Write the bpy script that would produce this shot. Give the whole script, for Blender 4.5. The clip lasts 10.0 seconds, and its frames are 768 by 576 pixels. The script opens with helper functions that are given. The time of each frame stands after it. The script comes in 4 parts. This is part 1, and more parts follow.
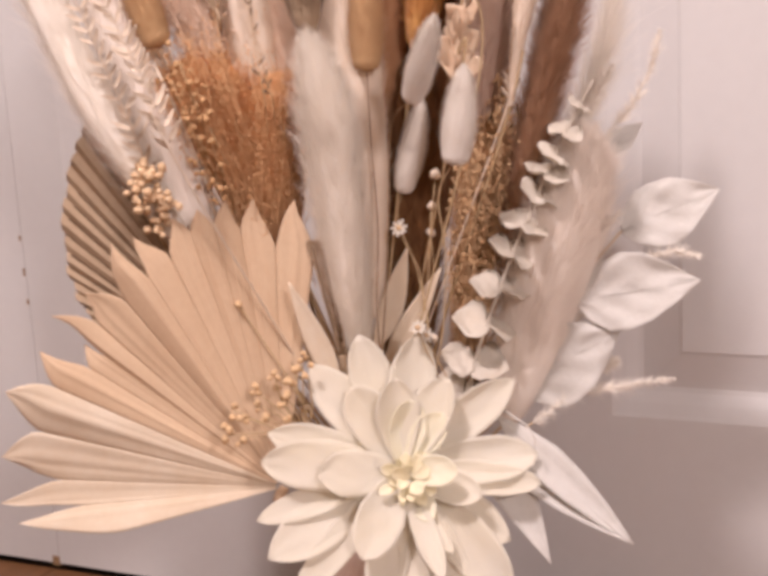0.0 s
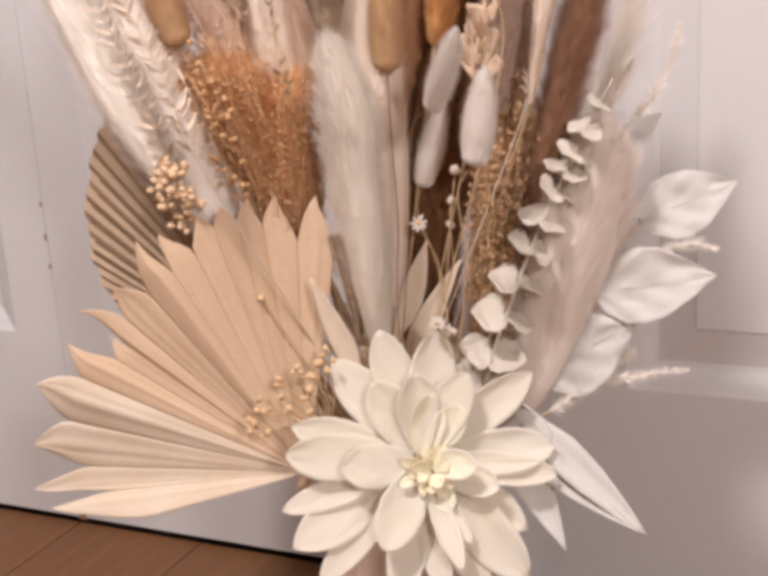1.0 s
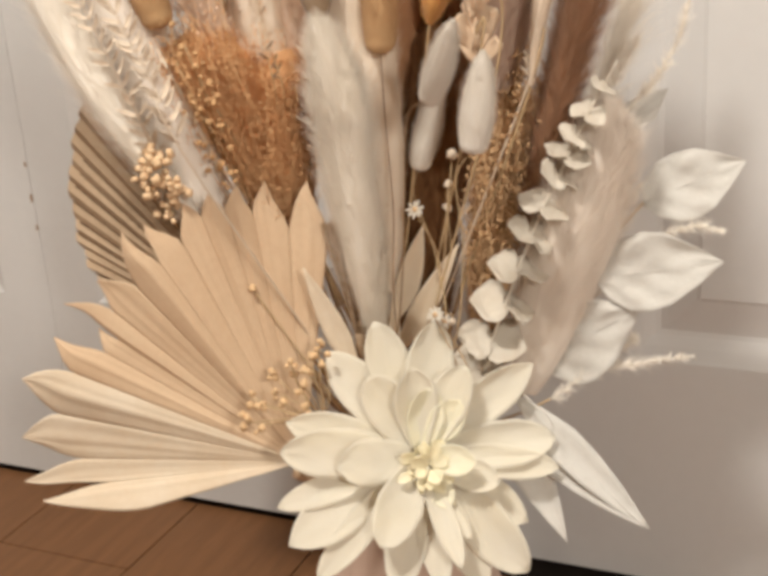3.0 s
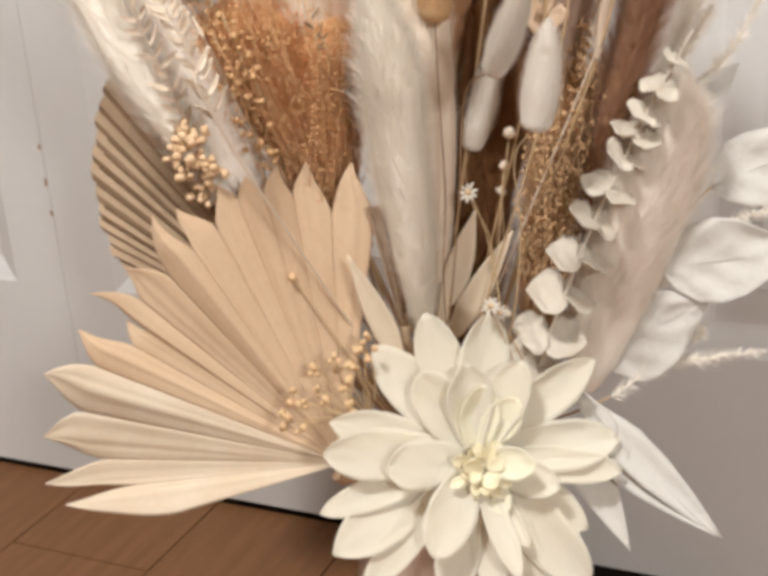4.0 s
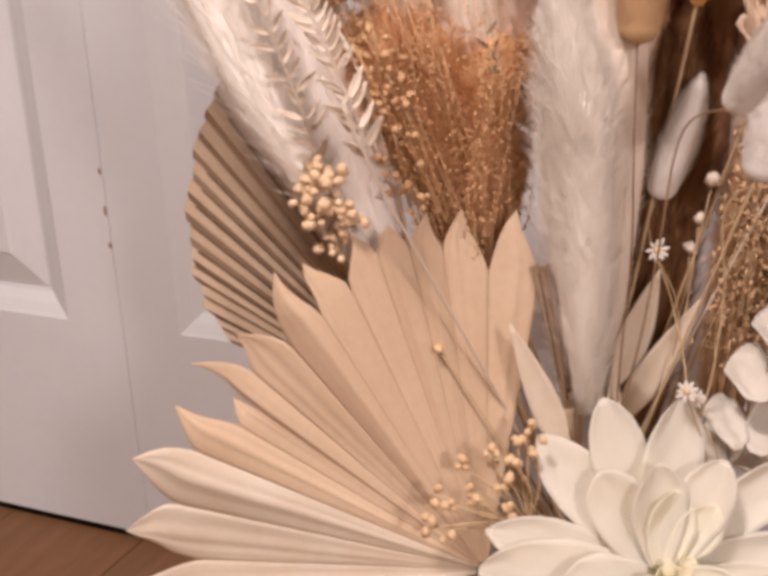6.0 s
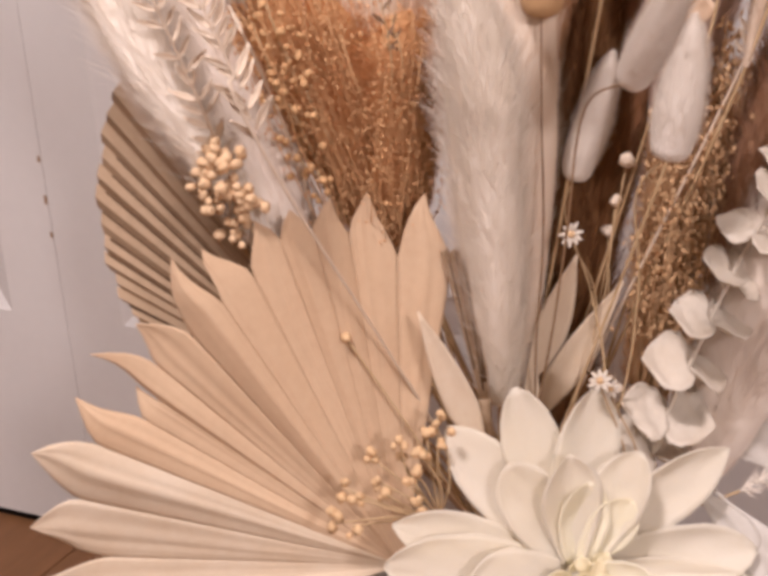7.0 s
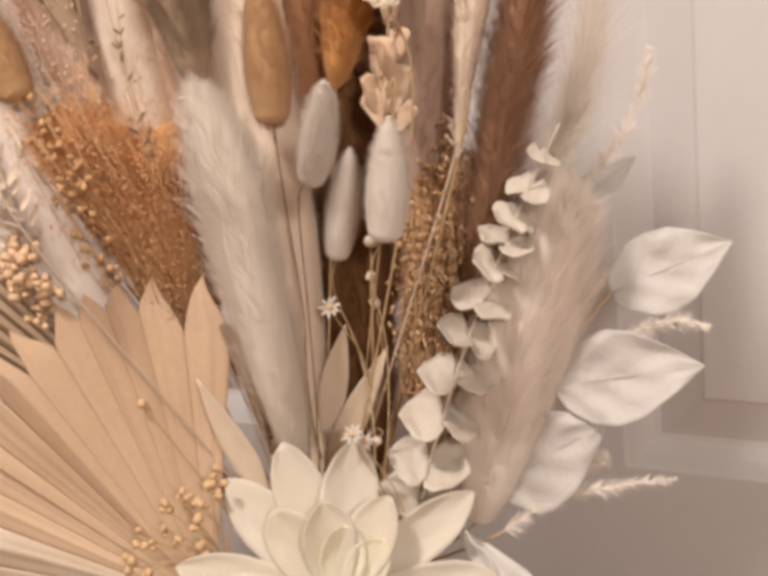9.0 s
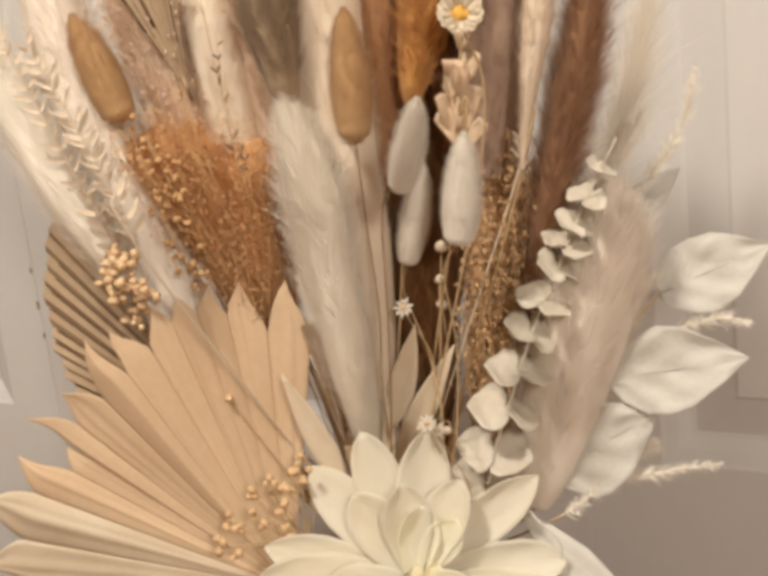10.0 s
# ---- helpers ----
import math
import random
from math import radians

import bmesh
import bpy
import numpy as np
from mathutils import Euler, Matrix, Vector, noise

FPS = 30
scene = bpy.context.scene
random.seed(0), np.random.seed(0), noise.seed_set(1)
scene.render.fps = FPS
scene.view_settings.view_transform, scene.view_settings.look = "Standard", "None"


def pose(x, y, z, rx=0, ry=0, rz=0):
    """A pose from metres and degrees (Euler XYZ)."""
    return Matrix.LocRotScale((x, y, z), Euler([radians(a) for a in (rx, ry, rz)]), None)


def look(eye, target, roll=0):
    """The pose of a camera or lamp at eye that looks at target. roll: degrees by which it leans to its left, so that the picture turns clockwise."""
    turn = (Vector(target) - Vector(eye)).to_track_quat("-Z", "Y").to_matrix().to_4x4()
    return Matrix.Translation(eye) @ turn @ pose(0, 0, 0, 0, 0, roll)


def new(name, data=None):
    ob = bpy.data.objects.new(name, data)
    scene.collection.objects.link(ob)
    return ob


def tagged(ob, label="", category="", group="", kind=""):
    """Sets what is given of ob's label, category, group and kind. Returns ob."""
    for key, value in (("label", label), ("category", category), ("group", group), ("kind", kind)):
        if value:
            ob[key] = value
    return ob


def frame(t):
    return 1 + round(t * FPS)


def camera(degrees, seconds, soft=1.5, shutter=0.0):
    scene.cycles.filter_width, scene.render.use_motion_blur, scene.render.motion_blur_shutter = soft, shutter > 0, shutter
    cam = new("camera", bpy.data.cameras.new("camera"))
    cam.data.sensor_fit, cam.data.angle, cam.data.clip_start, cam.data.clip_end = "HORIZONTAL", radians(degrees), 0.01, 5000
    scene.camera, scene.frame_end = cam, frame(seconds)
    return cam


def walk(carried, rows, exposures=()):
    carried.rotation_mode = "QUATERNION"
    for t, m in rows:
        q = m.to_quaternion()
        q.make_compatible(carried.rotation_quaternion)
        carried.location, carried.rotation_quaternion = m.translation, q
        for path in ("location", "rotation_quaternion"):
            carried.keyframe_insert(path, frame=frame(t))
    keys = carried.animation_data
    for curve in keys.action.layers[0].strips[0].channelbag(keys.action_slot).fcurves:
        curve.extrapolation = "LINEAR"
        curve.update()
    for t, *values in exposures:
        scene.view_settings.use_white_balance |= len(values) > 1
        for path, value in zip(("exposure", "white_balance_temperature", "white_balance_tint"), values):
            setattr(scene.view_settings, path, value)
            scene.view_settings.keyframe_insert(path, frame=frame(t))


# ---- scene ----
cam = camera(36.0, 10.0, soft=4.4)
PATH = [
    (0, (0.819, -0.939, 0.531), (0.019, 0.851, 0.134), -3.2),
    (0.5, (0.823, -0.947, 0.556), (0.008, 0.821, 0.096), -3.6),
    (1, (0.817, -0.94, 0.587), (0.005, 0.806, 0.046), -3.5),
    (1.5, (0.811, -0.933, 0.621), (-0.003, 0.781, -0.011), -4.0),
    (2, (0.814, -0.935, 0.639), (-0.01, 0.76, -0.028), -4.4),
    (2.5, (0.81, -0.921, 0.634), (-0.001, 0.778, -0.041), -4.2),
    (3.8, (0.771, -0.873, 0.616), (-0.016, 0.824, -0.092), -4.2),
    (4, (0.755, -0.867, 0.612), (-0.04, 0.827, -0.094), -4.0),
    (4.5, (0.716, -0.856, 0.615), (-0.111, 0.822, -0.09), -4.1),
    (5, (0.685, -0.842, 0.616), (-0.164, 0.838, -0.062), -3.7),
    (5.2, (0.667, -0.833, 0.617), (-0.175, 0.846, -0.071), -3.8),
    (6.3, (0.63, -0.765, 0.592), (-0.17, 0.938, -0.087), -2.7),
    (6.5, (0.64, -0.757, 0.59), (-0.154, 0.949, -0.089), -2.8),
    (7, (0.664, -0.747, 0.588), (-0.144, 0.945, -0.108), -3.2),
    (7.5, (0.704, -0.743, 0.59), (-0.169, 0.924, -0.086), -4.0),
    (8, (0.758, -0.736, 0.595), (-0.161, 0.92, -0.049), -4.9),
    (8.5, (0.808, -0.732, 0.603), (-0.11, 0.938, -0.004), -5.5),
    (9, (0.833, -0.75, 0.603), (-0.088, 0.93, 0.028), -6.2),
    (9.5, (0.833, -0.787, 0.605), (-0.082, 0.906, 0.059), -6.5),
    (10, (0.822, -0.822, 0.607), (-0.093, 0.877, 0.084), -6.5),
]
walk(cam, [(t, look(eye, target, roll)) for t, eye, target, roll in PATH],
     exposures=[(0, -0.02, 6400, 25), (0.5, 0.0, 6080, 19), (1.2, -0.04, 6180, 18), (2.0, -0.13, 6850, 14), (2.4, -0.10, 6700, 7), (3.8, 0.03, 6100, 5), (5, 0.05, 5650, 12), (6.5, -0.1, 6550, 24),
                (7.5, -0.08, 6200, 24), (8.3, -0.07, 6100, 26), (9, -0.16, 6650, 16), (10, -0.14, 6850, 6)])

# ---- world and lamps ----
world = bpy.data.worlds.new("world")
scene.world = world
world.use_nodes = True
world.node_tree.nodes["Background"].inputs[0].default_value = (1.0, 0.9, 0.8, 1)
world.node_tree.nodes["Background"].inputs[1].default_value = 0.02


def lamp(name, kind, place, target, power, size, colour):
    data = bpy.data.lights.new(name, kind)
    data.energy, data.color = power, colour
    if kind == "AREA":
        data.shape, data.size = "DISK", size
    else:
        data.shadow_soft_size = size
    ob = new(name, data)
    ob.matrix_world = look(place, target)
    return ob


lamp("ceiling_lamp_light", "POINT", (0.32, -1.35, 2.2), (0.5, 0, 0), 155, 0.14, (1.0, 0.925, 0.845))
lamp("floor_lamp_light", "POINT", (1.95, -1.9, 1.3), (0.5, 0, 0.3), 80, 0.12, (1.0, 0.925, 0.845))

# ---- materials ----
def shade(name, colour, other=None, rough=0.7, scale=60.0, fine=400.0, bump=0.15, through_light=0.0, island=0.0, sheen=0.0, stretch=(1, 1, 1)):
    """A matt natural surface: two scales of variation, fine relief, and light through thin parts."""
    m = bpy.data.materials.new(name)
    m.use_nodes = True
    n, l = m.node_tree.nodes, m.node_tree.links
    bsdf, out = n["Principled BSDF"], n["Material Output"]
    other = other or tuple(c * 0.8 for c in colour)
    co = n.new("ShaderNodeTexCoord")
    mp = n.new("ShaderNodeMapping")
    mp.inputs["Scale"].default_value = stretch
    l.new(co.outputs["Object"], mp.inputs["Vector"])
    n1, n2 = n.new("ShaderNodeTexNoise"), n.new("ShaderNodeTexNoise")
    n1.inputs["Scale"].default_value, n2.inputs["Scale"].default_value = scale, fine
    n1.inputs["Detail"].default_value = 4
    for t in (n1, n2):
        l.new(mp.outputs[0], t.inputs["Vector"])
    mix = n.new("ShaderNodeMix")
    mix.data_type = "RGBA"
    add = n.new("ShaderNodeMath")
    add.operation = "MULTIPLY_ADD"
    l.new(n2.outputs["Fac"], add.inputs[0])
    add.inputs[1].default_value = 0.4
    l.new(n1.outputs["Fac"], add.inputs[2])
    ramp = n.new("ShaderNodeMapRange")
    ramp.inputs[1].default_value, ramp.inputs[2].default_value = 0.45, 0.95
    l.new(add.outputs[0], ramp.inputs[0])
    fac = ramp.outputs[0]
    if island:
        geo = n.new("ShaderNodeNewGeometry")
        more = n.new("ShaderNodeMix")
        more.inputs[0].default_value = island
        l.new(fac, more.inputs[2])
        l.new(geo.outputs["Random Per Island"], more.inputs[3])
        fac = more.outputs[0]
    l.new(fac, mix.inputs[0])
    mix.inputs[6].default_value, mix.inputs[7].default_value = (*colour, 1), (*other, 1)
    l.new(mix.outputs[2], bsdf.inputs["Base Color"])
    bsdf.inputs["Roughness"].default_value = rough
    bsdf.inputs["Specular IOR Level"].default_value = 0.25
    bsdf.inputs["Sheen Weight"].default_value = sheen
    if bump:
        b = n.new("ShaderNodeBump")
        b.inputs["Strength"].default_value = bump
        b.inputs["Distance"].default_value = 0.002
        l.new(add.outputs[0], b.inputs["Height"])
        l.new(b.outputs[0], bsdf.inputs["Normal"])
    if through_light:
        tr, ms = n.new("ShaderNodeBsdfTranslucent"), n.new("ShaderNodeMixShader")
        l.new(mix.outputs[2], tr.inputs["Color"])
        ms.inputs[0].default_value = through_light
        l.new(bsdf.outputs[0], ms.inputs[1])
        l.new(tr.outputs[0], ms.inputs[2])
        l.new(ms.outputs[0], out.inputs["Surface"])
    return m


PAINT = shade("white_gloss_paint", (0.7, 0.685, 0.68), (0.66, 0.645, 0.64), rough=0.22, scale=6, fine=90, bump=0.03)
PAINT.node_tree.nodes["Principled BSDF"].inputs["Specular IOR Level"].default_value = 0.5
WALL = shade("warm_wall_paint", (0.24, 0.215, 0.19), (0.21, 0.19, 0.165), rough=0.8, scale=5, fine=120, bump=0.1)
DARK = shade("dark_gap", (0.025, 0.016, 0.012), (0.015, 0.01, 0.008), rough=0.9)
WOOD = shade("brown_floor_board", (0.205, 0.095, 0.042), (0.15, 0.069, 0.030), rough=0.45, scale=14, fine=60, bump=0.12, stretch=(6, 0.6, 1))
PETAL = shade("cream_sola_petal", (0.94, 0.905, 0.825), (0.92, 0.87, 0.76), rough=0.75, scale=30, fine=500, bump=0.12, through_light=0.48)
HEART = shade("yellow_cream_heart_petal", (0.97, 0.92, 0.75), (0.96, 0.87, 0.61), rough=0.75, scale=40, fine=500, bump=0.12, through_light=0.25)
WHITELEAF = shade("bleached_white_leaf", (0.82, 0.795, 0.76), (0.75, 0.72, 0.68), rough=0.55, scale=70, fine=260, bump=0.7, through_light=0.35)
EUC = shade("bleached_ivory_leaf", (0.83, 0.775, 0.695), (0.77, 0.69, 0.585), rough=0.5, scale=60, fine=300, bump=0.35, through_light=0.3)
PALM = shade("peach_dried_palm", (0.81, 0.62, 0.435), (0.725, 0.52, 0.345), rough=0.65, scale=12, fine=260, bump=0.12, through_light=0.2)
PALMTAN = shade("tan_dried_palm", (0.57, 0.42, 0.29), (0.40, 0.28, 0.18), rough=0.6, scale=25, fine=200, bump=0.15, through_light=0.15, island=0.5)
PALECREAM = shade("pale_cream_blade", (0.86, 0.75, 0.61), (0.79, 0.65, 0.49), rough=0.65, scale=30, fine=260, bump=0.12, through_light=0.25)
PAPER = shade("peach_papery_petal", (0.90, 0.73, 0.56), (0.83, 0.63, 0.45), rough=0.6, scale=60, fine=300, bump=0.25, through_light=0.35)
PLUME = shade("white_plume", (0.985, 0.935, 0.865), (0.97, 0.90, 0.81), rough=0.9, scale=30, fine=300, bump=0, through_light=0.1, island=0.3, sheen=0.1, stretch=(1, 1, 0.25))
TAILWHITE = shade("white_bunny_tail", (0.84, 0.79, 0.73), (0.79, 0.725, 0.655), rough=0.9, scale=60, fine=400, bump=0, through_light=0.1, island=0.25, sheen=0.1)
PLUMECREAM = shade("cream_plume", (0.95, 0.84, 0.72), (0.91, 0.77, 0.63), rough=0.9, scale=30, fine=300, bump=0, through_light=0.1, island=0.3, sheen=0.1, stretch=(1, 1, 0.25))
PLUMEPALE = shade("pale_beige_plume", (0.95, 0.88, 0.81), (0.91, 0.81, 0.72), rough=0.9, scale=30, fine=300, bump=0, through_light=0.1, island=0.3, sheen=0.1, stretch=(1, 1, 0.25))
BROWN = shade("brown_plume", (0.54, 0.315, 0.19), (0.32, 0.17, 0.09), rough=0.9, scale=30, fine=300, bump=0, through_light=0.1, island=0.6, sheen=0.2)
DEEP = shade("deep_brown_plume", (0.30, 0.15, 0.065), (0.14, 0.06, 0.025), rough=0.9, scale=30, fine=300, bump=0, through_light=0.2, island=0.6)
RUST = shade("rust_plume", (0.78, 0.44, 0.16), (0.62, 0.30, 0.09), rough=0.9, scale=30, fine=300, bump=0, through_light=0.12, island=0.5, sheen=0.2)
OLIVE = shade("olive_grey_plume", (0.45, 0.335, 0.23), (0.32, 0.225, 0.145), rough=0.9, scale=30, fine=300, bump=0, through_light=0.1, island=0.5, sheen=0.2)
TAN = shade("tan_tail", (0.60, 0.385, 0.205), (0.52, 0.315, 0.16), rough=0.9, scale=60, fine=400, bump=0, through_light=0.1, island=0.3, sheen=0.1)
BROOM = shade("ginger_broom_bloom", (0.86, 0.565, 0.31), (0.75, 0.435, 0.22), rough=0.85, scale=50, fine=300, bump=0, through_light=0.2, island=0.5)
GOLD = shade("golden_oat", (0.86, 0.61, 0.37), (0.64, 0.39, 0.20), rough=0.8, scale=50, fine=300, bump=0, through_light=0.15, island=0.5)
BUDS = shade("peach_bud", (0.9, 0.69, 0.47), (0.8, 0.54, 0.31), rough=0.8, scale=200, fine=900, bump=0.4, through_light=0.15, island=0.4)
GINGERBUD = shade("ginger_bud", (0.80, 0.53, 0.29), (0.68, 0.41, 0.20), rough=0.8, scale=200, fine=900, bump=0.4, through_light=0.2, island=0.4)
CREAMBUD = shade("cream_bud", (0.86, 0.64, 0.4), (0.8, 0.54, 0.3), rough=0.8, scale=200, fine=900, bump=0.4, through_light=0.2, island=0.4)
STEM = shade("straw_stem", (0.62, 0.46, 0.28), (0.48, 0.33, 0.18), rough=0.7, scale=120, fine=500, bump=0.1)
STEMBROWN = shade("brown_stem", (0.36, 0.23, 0.13), (0.26, 0.15, 0.08), rough=0.7, scale=120, fine=500, bump=0.1)
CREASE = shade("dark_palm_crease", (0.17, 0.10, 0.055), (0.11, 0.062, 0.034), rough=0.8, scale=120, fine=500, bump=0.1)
WHEAT = shade("bleached_wheat", (0.90, 0.80, 0.68), (0.85, 0.72, 0.58), rough=0.7, scale=100, fine=500, bump=0.1, through_light=0.3, island=0.5)
SEED = shade("dark_seed", (0.34, 0.23, 0.15), (0.22, 0.14, 0.09), rough=0.7)
RUSSET = shade("russet_plume", (0.55, 0.3, 0.16), (0.36, 0.18, 0.085), rough=0.9, scale=30, fine=300, bump=0, through_light=0.1, island=0.6, sheen=0.2)
MAUVE = shade("mauve_beige_plume", (0.62, 0.46, 0.37), (0.5, 0.35, 0.27), rough=0.9, scale=30, fine=300, bump=0, through_light=0.1, island=0.5, sheen=0.2)
INNER = shade("inner_sola_petal", (0.98, 0.95, 0.83), (0.97, 0.92, 0.74), rough=0.75, scale=30, fine=500, bump=0.12, through_light=0.35)
CERAMIC = shade("blush_ceramic", (0.62, 0.46, 0.38), (0.56, 0.40, 0.32), rough=0.45, scale=20, fine=200, bump=0.05)
YELLOW = shade("yellow_flower_heart", (0.80, 0.48, 0.12), (0.65, 0.33, 0.06), rough=0.8, scale=300, fine=900, bump=0.4)


# ---- builders ----
rng = np.random.default_rng(7)


def mesh_of(verts, faces, smooth=True):
    me = bpy.data.meshes.new("mesh")
    me.from_pydata([tuple(v) for v in verts], [], [tuple(f) for f in faces])
    if smooth:
        me.polygons.foreach_set("use_smooth", [True] * len(me.polygons))
    me.update()
    return me


def thing(name, place, label, category, group=""):
    ob = new(name)
    ob.location = place
    ob.empty_display_size = 0.02
    return tagged(ob, label, category, group)


def part(name, data, material, parent=None, label=""):
    """data: a bmesh, a mesh, or (verts, faces) in world places."""
    if isinstance(data, bmesh.types.BMesh):
        me = bpy.data.meshes.new(name)
        data.to_mesh(me)
        data.free()
    elif isinstance(data, tuple):
        me = mesh_of(*data)
    else:
        me = data
    me.name = name
    if not me.materials:
        me.materials.append(material)
    ob = new(name, me)
    if parent:
        origin, up = Vector((0, 0, 0)), parent
        while up:
            origin, up = origin + up.location, up.parent
        ob.parent = parent
        ob.matrix_parent_inverse = Matrix.Translation(-origin)
        if parent.type == "MESH":
            ob.matrix_parent_inverse = Matrix.Identity(4)
    if label:
        ob["label"] = label
    return ob


def V(*p):
    return np.array(p, float)


def unit(v):
    return v / (np.linalg.norm(v, axis=-1, keepdims=True) + 1e-12)


def curve(points, n):
    """A smooth line through points, as n places."""
    p = np.array(points, float)
    if len(p) == 2:
        return p[0] + (p[1] - p[0]) * np.linspace(0, 1, n)[:, None]
    q = np.vstack([2 * p[0] - p[1], p, 2 * p[-1] - p[-2]])
    s = np.linspace(0, len(p) - 1 - 1e-9, n)
    i = s.astype(int)
    u = (s - i)[:, None]
    a, b, c, d = q[i], q[i + 1], q[i + 2], q[i + 3]
    return 0.5 * (2 * b + (c - a) * u + (2 * a - 5 * b + 4 * c - d) * u ** 2 + (3 * b - a - 3 * c + d) * u ** 3)


def frames_of(line):
    tang = unit(np.gradient(line, axis=0))
    ref = V(0.3, -0.9, 0.2)
    side = unit(np.cross(tang, ref))
    return tang, side, np.cross(side, tang)


def tube(line, radius, sides=6):
    line = np.array(line)
    n = len(line)
    radius = np.broadcast_to(radius, (n,))
    _, s, b = frames_of(line)
    a = np.linspace(0, 2 * np.pi, sides, endpoint=False)
    ring = line[:, None] + radius[:, None, None] * (np.cos(a)[None, :, None] * s[:, None] + np.sin(a)[None, :, None] * b[:, None])
    verts = np.vstack([ring.reshape(-1, 3), line[:1], line[-1:]])
    faces = []
    for i in range(n - 1):
        for j in range(sides):
            k = (j + 1) % sides
            faces.append((i * sides + j, i * sides + k, (i + 1) * sides + k, (i + 1) * sides + j))
    for j in range(sides):
        k = (j + 1) % sides
        faces += [(k, j, n * sides), ((n - 1) * sides + j, (n - 1) * sides + k, n * sides + 1)]
    return verts, faces


def merge(*pieces):
    verts, faces, base = [], [], 0
    for v, f in pieces:
        verts.append(np.array(v, float))
        faces += [tuple(i + base for i in q) for q in f]
        base += len(v)
    return np.vstack(verts), faces


def hairs(start, way, length, width, bend, out):
    """Many tapered strands: places, unit ways, lengths, a width, the vector that each bends by at its tip, and the way its flat side looks."""
    n = len(start)
    side = unit(np.cross(way, out + rng.normal(size=(n, 3)) * 0.35)) * (np.broadcast_to(width, (n,))[:, None] / 2)
    mid = start + way * (length * 0.55)[:, None] + bend * 0.3
    tip = start + way * length[:, None] + bend
    verts = np.stack([start - side, start + side, mid + side * 0.8, mid - side * 0.8, tip], 1).reshape(-1, 3)
    k = np.arange(n)[:, None] * 5
    quads = (k + np.array([0, 1, 2, 3])).tolist()
    tris = (k + np.array([3, 2, 4])).tolist()
    return verts, quads + tris


def lerp(s, table):
    t = np.array(table, float)
    return np.interp(s, t[:, 0], t[:, 1])


def fluff(line, profile, count, hair, width, spread=0.6, core=0.6, droop=0.0):
    """A plume round a line: a tapered core and soft hairs that lean along it. profile: rows of (way along, radius)."""
    line = np.array(line)
    n = len(line)
    tang, side, back = frames_of(line)
    s = rng.random(count)
    i = np.minimum((s * (n - 1)).astype(int), n - 2)
    u = (s * (n - 1) - i)[:, None]
    at = line[i] * (1 - u) + line[i + 1] * u
    ang = rng.random(count) * 2 * np.pi
    radial = np.cos(ang)[:, None] * side[i] + np.sin(ang)[:, None] * back[i]
    r = lerp(s, profile)
    start = at + radial * (r * core * (rng.uniform(0.86, 1.02, count) if core > 0.45 else rng.uniform(0.3, 1.0, count)))[:, None]
    way = unit(tang[i] * (1 - spread) + radial * spread + rng.normal(size=(count, 3)) * 0.14)
    length = hair * rng.uniform(0.5, 1.15, count) * np.clip(r / max(p[1] for p in profile), 0.3, 1)
    bend = V(0, 0, -droop) * length[:, None] + rng.normal(size=(count, 3)) * (length * 0.08)[:, None] + tang[i] * (length * 0.15)[:, None]
    tuft = np.sin(6 * ang + 45 * s) + 0.6 * np.sin(11 * ang - 70 * s + 1.3)
    bend = bend + np.cross(tang[i], radial) * (length * 0.10 * tuft)[:, None]
    return hairs(start, way, length, width, bend, radial)


def core_of(line, profile, core, rough=1.0):
    """The dense body of a plume, with uneven tufts on its skin."""
    n, sides = 4 * len(line), 20
    at = curve(line[np.linspace(0, len(line) - 1, 9).astype(int)], n)
    s = np.linspace(0, 1, n)
    v, f = tube(at, np.maximum(lerp(s, profile) * core, 0.0006), sides)
    ring = v[:n * sides].reshape(n, sides, 3)
    ph = rng.uniform(0, 6.3, 6)
    a = np.linspace(0, 2 * np.pi, sides, endpoint=False)[None]
    k = s[:, None]
    streak = rng.normal(size=sides) * 0.05
    bump = 0.04 * np.sin(3 * a + 5 * k + ph[0]) + 0.04 * np.sin(7 * a - 9 * k + ph[1]) + streak[None] * np.sin(6 * k + ph[2] + a)
    ring += (ring - at[:, None]) * bump[..., None] * rough
    v[:n * sides] = ring.reshape(-1, 3)
    return v, f


def blob(place, radius, axis=(0, 0, 1), long=1.0, rings=4, sides=7):
    axis = unit(V(*axis))
    s = unit(np.cross(axis, V(0.31, 0.77, 0.55)))
    b = np.cross(axis, s)
    verts, faces = [V(*place) - axis * radius * long], []
    for i in range(1, rings):
        a = math.pi * i / rings
        for j in range(sides):
            t = 2 * math.pi * (j + 0.5 * (i % 2)) / sides
            verts.append(V(*place) - axis * radius * long * math.cos(a) + (s * math.cos(t) + b * math.sin(t)) * radius * math.sin(a))
    verts.append(V(*place) + axis * radius * long)
    last = len(verts) - 1
    for j in range(sides):
        k = (j + 1) % sides
        faces += [(0, 1 + k, 1 + j), (last, 1 + (rings - 2) * sides + j, 1 + (rings - 2) * sides + k)]
        for i in range(rings - 2):
            faces.append((1 + i * sides + j, 1 + i * sides + k, 1 + (i + 1) * sides + k, 1 + (i + 1) * sides + j))
    verts = np.array(verts)
    return verts + rng.normal(size=verts.shape) * radius * 0.13, faces


